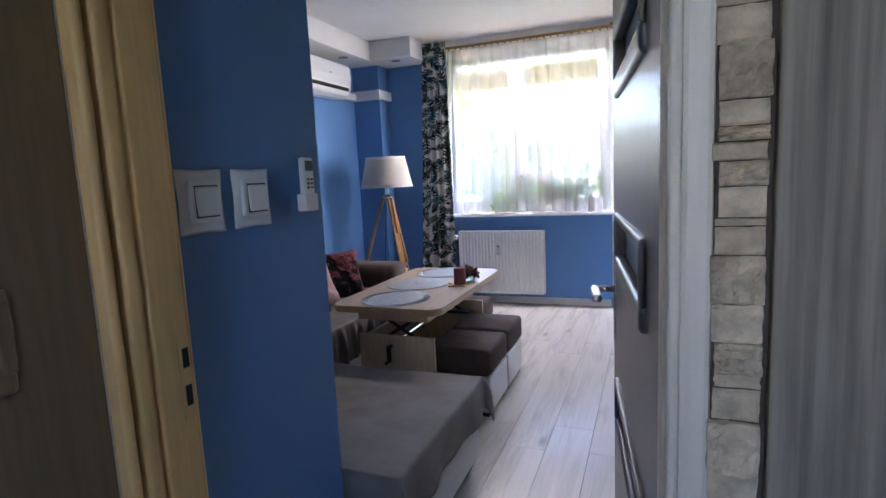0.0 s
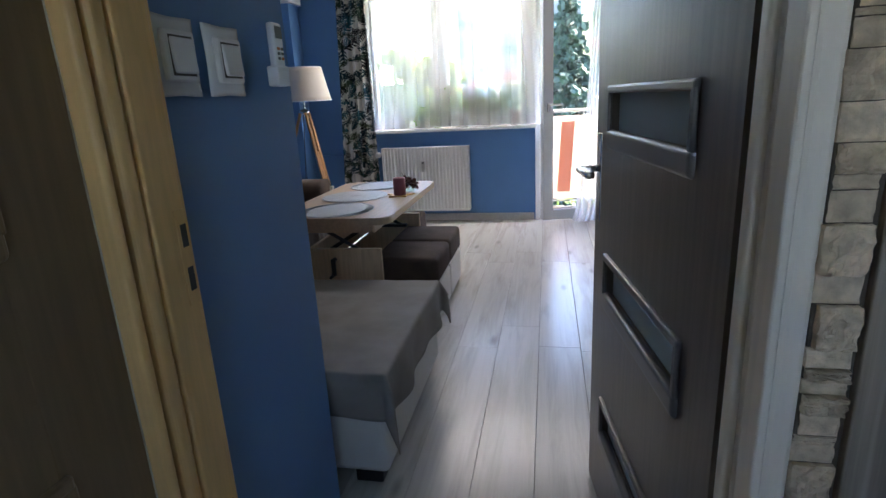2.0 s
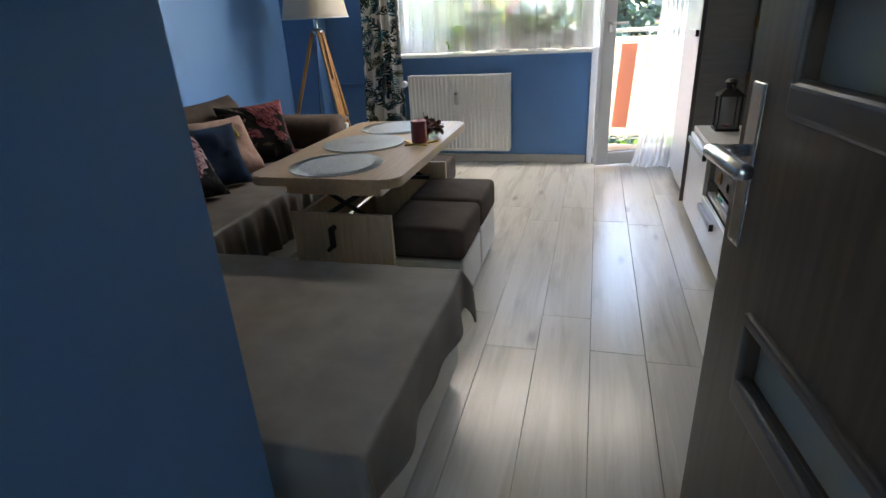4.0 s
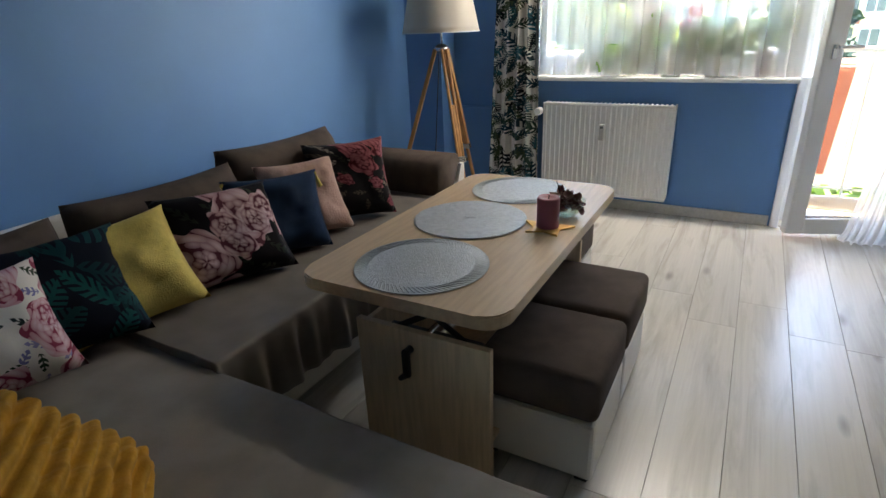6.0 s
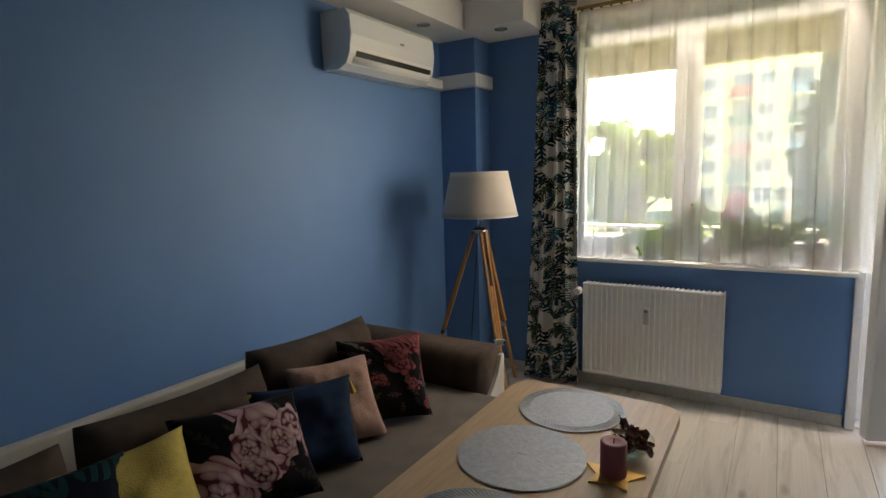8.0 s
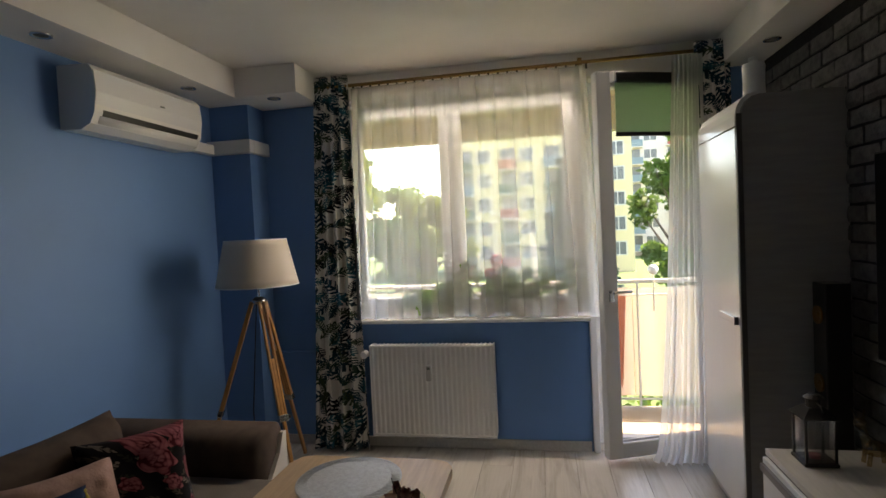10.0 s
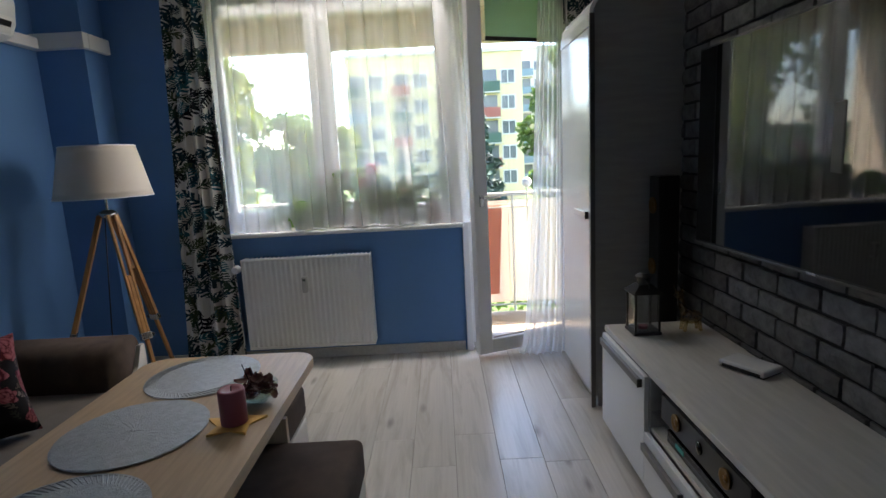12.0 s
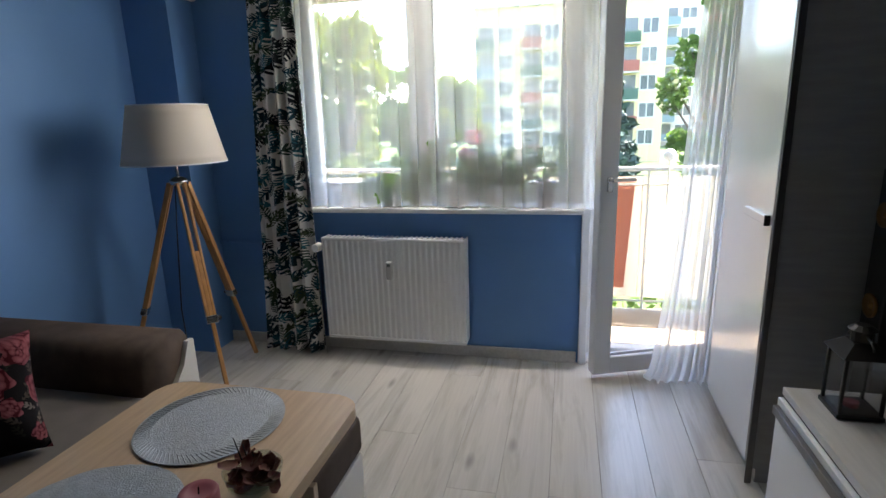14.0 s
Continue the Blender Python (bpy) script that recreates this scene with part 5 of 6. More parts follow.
for ang in (322, 82, 202):
    ca, sa = math.cos(radians(ang)), math.sin(radians(ang))
    top, foot = Vector((LX + 0.04 * ca, LY + 0.04 * sa, 1.10)), Vector((LX + 0.40 * ca, LY + 0.40 * sa, 0.0))
    side = Vector((-sa, ca, 0))
    mid = top.lerp(foot, 0.60)

    def stick(p, q, w, t_, bm=None):
        bm = bm or bmesh.new()
        d = (q - p)
        x = side.normalized()
        zz = d.normalized()
        yy = zz.cross(x)
        mm = Matrix((x, yy, zz)).transposed().to_4x4()
        mm.translation = (p + q) / 2
        b2 = box((-w / 2, -t_ / 2, -d.length / 2), (w / 2, t_ / 2, d.length / 2), 0.003)
        turned(b2, mm)
        me = bpy.data.meshes.new("tmp")
        b2.to_mesh(me)
        bm.from_mesh(me)
        bpy.data.meshes.remove(me)
        b2.free()
        return bm
    bm = stick(top + side * 0.017, mid + side * 0.017, 0.014, 0.024)
    stick(top - side * 0.017, mid - side * 0.017, 0.014, 0.024, bm)
    leg = part("leg", bm, PINE, lamp, "varnished pine double rail leg")
    part("lower_leg", stick(top.lerp(foot, 0.30), foot, 0.019, 0.022), PINE, leg)
    part("clamp", stick(mid - (foot - top).normalized() * 0.02, mid + (foot - top).normalized() * 0.02, 0.056, 0.032), CHROME, leg, "steel leg clamp")
    part("knob", ball(mid + side * 0.036, 0.013, None), BLACK, leg)
cab = bmesh.new()
pc = [(LX + 0.0, LY - 0.03, 1.09), (LX - 0.01, LY - 0.06, 0.8), (LX - 0.03, LY - 0.08, 0.45), (LX - 0.03, LY - 0.07, 0.15), (LX - 0.06, LY - 0.02, 0.004), (LX - 0.25, LY + 0.2, 0.004)]
for a, b in zip(pc, pc[1:]):
    tube(a, b, 0.0035, None, 6, cab)
part("cable", cab, BLACK, lamp)

# ---- air conditioner and duct ----
ac = thing("air_conditioner", (-2.72, 4.4, 2.1), "white wall-mounted split air conditioner", "air conditioner")
pf = [(-2.83, 2.035), (-2.72, 2.03), (-2.665, 2.055), (-2.638, 2.11), (-2.628, 2.20), (-2.640, 2.305), (-2.66, 2.33), (-2.83, 2.335)]


def extruded(pts, y0, y1):
    bm = bmesh.new()
    a = [bm.verts.new((x, y0, zz)) for x, zz in pts]
    b = [bm.verts.new((x, y1, zz)) for x, zz in pts]
    bm.faces.new(a)
    bm.faces.new(b[::-1])
    for i in range(len(pts)):
        k = (i + 1) % len(pts)
        bm.faces.new((a[i], b[i], b[k], a[k]))
    bmesh.ops.recalc_face_normals(bm, faces=bm.faces)
    return bm


bm = extruded(pf, 4.01, 4.80)
part("housing", bm, ENAMEL, ac)
part("front_cover", extruded([(-2.637, 2.128), (-2.624, 2.20), (-2.633, 2.30), (-2.643, 2.30), (-2.645, 2.128)], 4.012, 4.798), WHITE_GLOSS, ac)
part("air_slot", extruded([(-2.6475, 2.086), (-2.6335, 2.121), (-2.645, 2.126), (-2.660, 2.090)], 4.06, 4.77), BLACK, ac, "dark air outlet slot")
part("flap", extruded([(-2.720, 2.036), (-2.655, 2.062), (-2.644, 2.095), (-2.650, 2.096), (-2.665, 2.066), (-2.722, 2.042)], 4.05, 4.775), ENAMEL, ac, "", True)
part("badge", box((-2.6255, 4.44, 2.215), (-2.6235, 4.475, 2.224), 0.0005), SCREEN_GREY, ac)
tagged(part("cable_duct", box((XL, 4.802, 2.06), (-2.77, 5.135, 2.125), 0.006), ENAMEL), "white plastic cable duct along the wall", "cable duct")
dc = thing("cable_duct", (-2.7, 5.17, 2.06), "white plastic cable duct around the column", "cable duct")
part("run", box((XL, 5.136, 2.06), (-2.510, 5.189, 2.15), 0.006), ENAMEL, dc)
part("run", box((-2.544, 5.1895, 2.06), (-2.510, 5.399, 2.15), 0.006), ENAMEL, dc)

# recessed spot lamps
for sx, sy in ((-2.68, 3.80), (-2.64, 4.71), (-2.30, 5.10), (0.585, 4.92), (0.585, 3.6)):
    s_ = thing("spot_lamp", (sx, sy, 2.39), "recessed chrome ceiling spot, switched off", "ceiling spot", "ceiling spots")
    part("ring", lathe((sx, sy, 2.384), [(0.028, 0.004), (0.030, 0.0), (0.042, 0.0), (0.043, 0.005)], 24), CHROME, s_, "", True)
    part("lens", lathe((sx, sy, 2.386), [(0.027, 0), (0.001, 0.003)], 20), SCREEN_GREY, s_)

# ---- television, bench and cabinet ----
TVM = Matrix.Translation((0.6435, 2.72, 0)) @ Matrix.Rotation(radians(2.6), 4, "Z") @ Matrix.Translation((-0.6435, -2.72, 0))
tv = thing("television", (0.66, 3.40, 0.92), "large black flat television on the brick wall", "television")
part("screen", turned(box((0.6435, 2.725, 0.932), (0.646, 4.062, 1.682)), TVM), TV_GLASS, tv, "dark glossy screen")
part("bezel", turned(box((0.646, 2.715, 0.918), (0.668, 4.072, 1.692), 0.004), TVM), BLACK, tv)
part("bottom_trim", turned(box((0.6425, 2.716, 0.917), (0.6455, 4.071, 0.925), 0.001), TVM), BEAD, tv)
part("back_box", turned(box((0.666, 2.80, 1.0), (0.680, 3.85, 1.55), 0.006), TVM), BLACK, tv)
part("wall_mount", box((0.615, 3.30, 1.22), (0.699, 3.60, 1.42), 0.006), BLACK, tv, "black steel wall mount")
part("badge", turned(box((0.6415, 3.375, 0.920), (0.643, 3.415, 0.928)), TVM), CHROME, tv)

bench = thing("tv_bench", (0.46, 3.2, 0), "low white and pale wood television bench", "tv bench")
B0, B1, BX0, BX1 = 2.30, 4.21, 0.250, 0.675
part("top", box((BX0 - 0.006, B0, 0.500), (BX1, B1, 0.525), 0.002), PALE_WOOD, bench)
part("plinth", box((BX0 + 0.03, B0 + 0.01, 0.0), (BX1, B1 - 0.01, 0.06)), GREY_LAM, bench)
for y in (B0, 2.955, 3.675, B1 - 0.018):
    part("upright", box((BX0, y, 0.06), (BX1 - 0.012, y + 0.018, 0.4995), 0.001), GREY_LAM, bench)
part("shelf", box((BX0 + 0.004, 2.974, 0.285), (BX1 - 0.012, 3.674, 0.303), 0.001), PALE_WOOD, bench)
part("glass_shelf", box((BX0 + 0.004, 2.974, 0.361), (BX1 - 0.012, 3.674, 0.367)), LANTERN_GLASS, bench, "clear glass shelf")
part("back", box((BX1 - 0.011, B0, 0.06), (BX1 - 0.002, B1, 0.4995)), GREY_LAM, bench)


def front(y0, y1, z0, z1, hy0, hy1, hz):
    d = part("door", box((BX0 - 0.018, y0, z0), (BX0 - 0.001, y1, z1), 0.0015), WHITE_GLOSS, bench, "white gloss front")
    part("handle", box((BX0 - 0.036, hy0, hz), (BX0 - 0.019, hy1, hz + 0.028), 0.002), BEAD, d, "grey metal strip handle")
    part("handle_end", box((BX0 - 0.0365, hy0 - 0.004, hz - 0.002), (BX0 - 0.0185, hy0 - 0.0005, hz + 0.030)), BLACK, d)


front(3.690, 4.205, 0.065, 0.492, 3.715, 4.19, 0.445)
front(2.962, 3.684, 0.065, 0.280, 3.36, 3.675, 0.215)
front(2.305, 2.958, 0.065, 0.492, 2.33, 2.93, 0.445)
cs = thing("centre_speaker", (0.45, 3.33, 0.303), "black centre loudspeaker with two gold cones", "loudspeaker")
part("cabinet", box((0.262, 3.04, 0.376), (0.50, 3.60, 0.476), 0.004), BLACK, cs)
part("front_plate", box((0.256, 3.045, 0.380), (0.2625, 3.595, 0.472), 0.003), BLACK, cs)
for y in (3.16, 3.47):
    part("cone", turned(lathe((0, 0, 0), [(0.028, 0), (0.029, 0.006), (0.025, 0.005), (0.012, -0.008), (0.010, 0.004), (0.001, 0.007)], 24), Matrix.Translation((0.2555, y, 0.426)) @ Matrix.Rotation(radians(-90), 4, "Y")), CONE, cs, "gold speaker cone", True)
part("tweeter", turned(lathe((0, 0, 0), [(0.020, 0), (0.020, 0.004), (0.001, 0.008)], 20), Matrix.Translation((0.2555, 3.315, 0.426)) @ Matrix.Rotation(radians(-90), 4, "Y")), BLACK_GLOSS, cs, "", True)
for y in (3.08, 3.56):
    part("foot", box((0.27, y, 0.3675), (0.48, y + 0.02, 0.3765), 0.003), BLACK, cs)
sp2 = thing("set_top_box", (0.43, 3.30, 0.303), "black set-top box with a small lit display", "set-top box")
part("casing", box((0.268, 3.10, 0.304), (0.53, 3.57, 0.352), 0.004), BLACK_GLOSS, sp2)
part("display", box((0.2665, 3.44, 0.322), (0.2678, 3.50, 0.338)), TEAL_LED, sp2, "teal lit display")

cabn = thing("tall_cabinet", (0.48, 4.75, 0), "tall cabinet with a white gloss door and rounded edge", "cabinet")
part("carcass", extruded([(0.272, 0.06), (0.695, 0.06), (0.695, 2.02), (0.345, 2.02), (0.315, 2.012), (0.292, 1.992), (0.277, 1.962), (0.272, 1.93)], 4.455, 5.06), GREY_LAM, cabn, "grey laminate carcass")
part("plinth", box((0.285, 4.46, 0.0), (0.69, 5.05, 0.06)), GREY_LAM, cabn)
dr = part("door", box((0.250, 4.475, 0.075), (0.270, 5.055, 1.885), 0.006, seg=3), WHITE_GLOSS, cabn, "white gloss door")
part("door", extruded([(0.270, 1.888), (0.250, 1.888), (0.251, 1.935), (0.258, 1.972), (0.276, 2.005), (0.304, 2.026), (0.345, 2.036), (0.345, 2.021), (0.314, 2.013), (0.291, 1.993), (0.275, 1.963), (0.270, 1.93)], 4.475, 5.055), WHITE_GLOSS, cabn, "rounded white top front")
part("handle", box((0.232, 4.50, 0.985), (0.249, 4.72, 1.015), 0.003), WHITE_GLOSS, dr)
part("handle_end", box((0.2315, 4.493, 0.982), (0.2495, 4.4995, 1.018)), BLACK, dr)
part("edge_strip", box((0.248, 4.448, 0.0), (0.271, 4.454, 1.94), 0.002), BEAD, cabn, "dark metal edge strip")
tb = thing("white_bottle", (0.46, 4.62, 2.02), "white plastic bottle on top of the cabinet", "bottle")
part("bottle", lathe((0.40, 4.66, 2.021), [(0.046, 0), (0.049, 0.005), (0.047, 0.10), (0.050, 0.17), (0.046, 0.182), (0.020, 0.186), (0.018, 0.195)], 24), WHITE_PVC, tb, "", True)
part("cap", lathe((0.40, 4.66, 2.217), [(0.021, 0), (0.021, 0.014), (0.014, 0.018)], 20), WHITE_PVC, tb)

spk = thing("tower_speaker", (0.57, 4.335, 0), "slim black tower loudspeaker with gold cones", "loudspeaker")
part("cabinet", box((0.515, 4.285, 0.02), (0.610, 4.40, 1.185), 0.004), BLACK, spk)
part("base", box((0.49, 4.25, 0.0), (0.64, 4.43, 0.02), 0.003), BLACK_GLOSS, spk)
for zc in (0.76, 1.05):
    part("cone", turned(lathe((0, 0, 0), [(0.038, 0), (0.039, 0.008), (0.032, 0.007), (0.012, -0.004), (0.010, 0.006), (0.001, 0.010)], 24), Matrix.Translation((0.513, 4.342, zc)) @ Matrix.Rotation(radians(-90), 4, "Y")), CONE, spk, "gold speaker cone", True)

# lantern, glass animal, router on the bench
lt = thing("candle_lantern", (0.375, 4.09, 0.525), "black metal candle lantern with glass panes", "lantern")
part("base", box((0.315, 4.03, 0.526), (0.435, 4.15, 0.540), 0.003), BLACK, lt)
for x in (0.320, 0.422):
    for y in (4.035, 4.137):
        part("corner_post", box((x, y, 0.540), (x + 0.008, y + 0.008, 0.705)), BLACK, lt)
part("roof", turned(tube((0, 0, 0), (0, 0, 0.035), 0.092, 0.040, 4), Matrix.Translation((0.375, 4.09, 0.706)) @ Matrix.Rotation(radians(45), 4, "Z")), WICK, lt, "black painted roof")
part("chimney", tube((0.375, 4.09, 0.741), (0.375, 4.09, 0.775), 0.026, 0.028, 12), BLACK, lt)
part("chimney_cap", tube((0.375, 4.09, 0.775), (0.375, 4.09, 0.788), 0.036, 0.02, 12), BLACK, lt)
hr = bmesh.new()
pr = [(0.375, 4.09 + 0.07 * math.cos(a), 0.735 + 0.028 * math.sin(a)) for a in [i * math.pi / 10 for i in range(11)]]
for a, b in zip(pr, pr[1:]):
    tube(a, b, 0.003, None, 6, hr)
part("ring_handle", hr, BLACK, lt)
for lo, hi in (((0.323, 4.043, 0.541), (0.325, 4.137, 0.704)), ((0.425, 4.043, 0.541), (0.427, 4.137, 0.704)), ((0.328, 4.038, 0.541), (0.422, 4.040, 0.704)), ((0.328, 4.140, 0.541), (0.422, 4.142, 0.704))):
    part("pane", box(lo, hi), LANTERN_GLASS, lt)
part("tealight", lathe((0.375, 4.09, 0.541), [(0.019, 0), (0.019, 0.014), (0.001, 0.012)], 16), CANDLE, lt)
ga = thing("glass_figurine", (0.57, 4.08, 0.525), "clear and amber glass animal figurine", "figurine")
gm = ball((0.58, 4.08, 0.585), 0.04, None, (1.2, 0.8, 0.75), 14)
for dx in (-0.035, 0.035):
    for dy in (-0.018, 0.018):
        tube((0.58 + dx, 4.08 + dy, 0.526), (0.58 + dx * 0.8, 4.08 + dy, 0.575), 0.008, None, 8, gm)
tube((0.55, 4.08, 0.60), (0.53, 4.08, 0.675), 0.018, 0.012, 10, gm)
ball((0.525, 4.08, 0.685), 0.020, gm, (1.2, 0.8, 0.9), 10)
for dx in (-0.01, 0.012):
    tube((0.525 + dx, 4.08, 0.695), (0.52 + dx * 2, 4.085, 0.735), 0.004, 0.002, 6, gm)
part("body", gm, AMBER_GLASS, ga, "", True)
ro = thing("router", (0.58, 3.63, 0.525), "white wireless router lying on the bench", "router")
mro = Matrix.Translation((0.585, 3.635, 0.526)) @ Matrix.Rotation(radians(28), 4, "Z")
part("casing", turned(box((-0.055, -0.085, 0.004), (0.055, 0.085, 0.028), 0.008, seg=3), mro), WHITE_GLOSS, ro)
part("underside", turned(box((-0.05, -0.08, 0.0), (0.05, 0.08, 0.0045), 0.002), mro), BLACK, ro)
part("port_edge", turned(box((-0.0555, -0.07, 0.007), (-0.054, 0.07, 0.016)), mro), BLACK, ro)
cb = bmesh.new()
pc = [(0.635, 3.66, 0.535), (0.655, 3.68, 0.548), (0.665, 3.72, 0.532), (0.668, 3.80, 0.529)]
for a, b in zip(pc, pc[1:]):
    tube(a, b, 0.003, None, 6, cb)
part("cable", cb, BLACK, ro)

# ---- balcony and outdoors ----
YELLOW_RENDER = mat("yellow_render", (0.70, 0.58, 0.33), 0.85, var=0.06, scale=0.6, bump=0.1)
GREY_RENDER = mat("pale_render", (0.60, 0.58, 0.54), 0.85, var=0.08, scale=0.5)
BEIGE_SLAB = mat("beige_balcony_slab", (0.60, 0.51, 0.38), 0.8, var=0.12, scale=3, bump=0.15)
GRASS = mat("lawn", (0.07, 0.12, 0.025), 0.9, var=0.4, scale=0.8, bump=0.5, bscale=6)
WINDOW_DARK = mat("far_window_glass", (0.15, 0.165, 0.17), 0.1, var=0.4, scale=0.5)
GREEN_CLAD = mat("green_balcony_cladding", (0.05, 0.11, 0.075), 0.6, var=0.15)
BLUE_CLAD = mat("blue_balcony_cladding", (0.16, 0.24, 0.28), 0.6, var=0.15)
RED_CLAD = mat("red_balcony_cladding", (0.34, 0.10, 0.07), 0.6, var=0.15)
BARK = mat("tree_bark", (0.10, 0.075, 0.055), 0.9, var=0.3, scale=8, bump=0.6, bscale=20)
FOLIAGE = leafy("sunlit_foliage", (0.15, 0.20, 0.02))
FOLIAGE_DARK = leafy("green_foliage", (0.115, 0.20, 0.035))
SPRUCE = mat("spruce_needles", (0.035, 0.075, 0.055), 0.7, var=0.45, scale=3)
HEDGE = leafy("hedge_leaf", (0.10, 0.17, 0.02))
CANVAS = cloth("cream_canvas", (0.45, 0.39, 0.28), 0.0, 0.5)
CANVAS_RED = cloth("red_canvas", (0.40, 0.16, 0.10), 0.0, 0.5)
CANVAS_PINK = cloth("faded_pink_canvas", (0.46, 0.32, 0.24), 0.0, 0.5)
RAIL = mat("cream_painted_steel", (0.62, 0.58, 0.50), 0.5, var=0.08)
GZ = -3.4
structure("ground", box((-260, 7.6, GZ - 0.3), (260, 320, GZ)), GRASS, "sunlit lawn in front of the flats", "lawn")
structure("ground_near", box((-260, -300, GZ - 0.3), (260, 7.6, GZ - 0.01)), GRASS, "lawn around the building", "lawn")
structure("balcony_floor", box((-2.6, 5.70, -0.28), (4.3, 6.78, -0.15), 0.004), CONCRETE, "sunlit concrete balcony floor", "balcony")
structure("balcony_ceiling", box((-2.6, 5.701, 2.60), (4.3, 6.85, 2.76)), BEIGE_SLAB, "underside of the balcony above", "balcony")
structure("balcony_fascia", box((-2.6, 6.80, 2.30), (4.3, 6.90, 2.78), 0.006), BEIGE_SLAB, "beige balcony edge of the floor above", "balcony")
structure("balcony_side_wall", box((-2.75, 5.70, -0.2), (-2.6, 6.85, 2.76)), BEIGE_SLAB, "side wall of the balcony", "wall")
structure("balcony_side_wall_east", box((4.3, 5.70, -0.2), (4.45, 6.85, 2.76)), BEIGE_SLAB, "side wall of the balcony", "wall")

rail = thing("balcony_railing", (-0.8, 6.78, -0.15), "cream steel balcony railing with canvas screens", "railing")
part("top_rail", box((-2.6, 6.755, 0.94), (4.3, 6.80, 0.975), 0.008), RAIL, rail)
part("mid_rail", tube((-2.6, 6.775, 0.84), (4.3, 6.775, 0.84), 0.008, None, 8), RAIL, rail)
part("low_rail", tube((-2.6, 6.775, -0.085), (4.3, 6.775, -0.085), 0.010, None, 8), RAIL, rail)
for i in range(16):
    x = -2.35 + i * 0.42
    part("baluster", tube((x, 6.775, -0.15), (x, 6.775, 0.95), 0.010, None, 8), RAIL, rail)
for x0, x1, mm in ((-2.55, -1.5, CANVAS), (-1.495, -0.5, CANVAS), (-0.495, 0.13, CANVAS_PINK), (0.135, 0.94, CANVAS), (0.945, 2.5, CANVAS)):
    cv = part("canvas_screen", sheet(14, 8, lambda u, v: (lerp(x0, x1, u), 6.80 + 0.008 * math.sin(17 * u + x0 * 3) + 0.01 * math.sin(3 * v), lerp(-0.065, 0.90, v))), mm, rail, "", True)
    if mm is CANVAS_PINK:
        # broad faded strokes of red lettering
        for xa, za, xb, zb, w in ((-0.40, 0.30, -0.36, 0.86, 0.09), (-0.22, 0.30, -0.34, 0.86, 0.09), (-0.05, 0.02, 0.0, 0.86, 0.15)):
            part("lettering", sheet(2, 4, lambda u, v: (lerp(xa, xb, v) + (u - 0.5) * w, 6.776, lerp(za, zb, v))), CANVAS_RED, cv, "faded red printed stroke")
lampb = thing("garden_light", (0.30, 6.74, 0.85), "small clear globe garden light on a stake", "garden light")
part("globe", ball((0.30, 6.735, 1.06), 0.045, None, (1, 1, 1), 16), POT_WHITE, lampb, "", True)
part("stake", tube((0.30, 6.735, 0.70), (0.30, 6.735, 1.02), 0.007, None, 8), RAIL, lampb)


def leaves(name, parent, material, blobs, count, size, seed, flat=0.0, label=""):
    """Many small leaf faces scattered through uneven clumps."""
    rr = np.random.RandomState(seed)
    bl_ = np.array(blobs, float)
    wts = bl_[:, 3] ** 2
    pick = rr.choice(len(bl_), count, p=wts / wts.sum())
    d = rr.normal(size=(count, 3))
    d /= np.linalg.norm(d, axis=1)[:, None]
    rad_ = bl_[pick, 3] * (0.55 + 0.5 * rr.rand(count))
    c = bl_[pick, :3] + d * rad_[:, None] * np.array([1, 1, 0.85])
    a = rr.normal(size=(count, 3))
    a[:, 2] *= 1 - flat
    a /= np.linalg.norm(a, axis=1)[:, None]
    b = np.cross(a, rr.normal(size=(count, 3)))
    b /= np.linalg.norm(b, axis=1)[:, None]
    s = size * (0.6 + 0.8 * rr.rand(count))[:, None]
    v = np.stack([c - a * s, c + b * s * 0.55, c + a * s, c - b * s * 0.55], 1).reshape(-1, 3) - np.array(ORIGIN[parent.name])
    me = bpy.data.meshes.new(name)
    me.from_pydata(v.tolist(), [], np.arange(count * 4).reshape(-1, 4).tolist())
    me.materials.append(material)
    ob = new(name, me)
    ob.parent = parent
    return tagged(ob, label)


def tree(x, y, height, spread, material, seed, label, count=5200, size=0.22):
    t = thing("deciduous_tree", (x, y, GZ), label, "tree", "trees outside")
    rr = random.Random(seed)
    bm = tube((x, y, GZ), (x + 0.2, y, GZ + height * 0.45), height * 0.025, height * 0.016, 9)
    blobs = []
    for k in range(38):
        a, up = rr.uniform(0, 6.28), rr.uniform(0.16, 0.95)
        rad_ = spread * rr.uniform(0.25, 1.0) * (1.15 - abs(up - 0.55) * 1.4)
        c = Vector((x + rad_ * math.cos(a), y + rad_ * math.sin(a), GZ + height * up))
        tube((x + 0.15, y, GZ + height * rr.uniform(0.25, 0.45)), c, height * 0.010, height * 0.003, 6, bm)
        blobs.append((*c, spread * rr.uniform(0.14, 0.32)))
    part("trunk", bm, BARK, t)
    leaves("crown", t, material, blobs, count, size, seed)


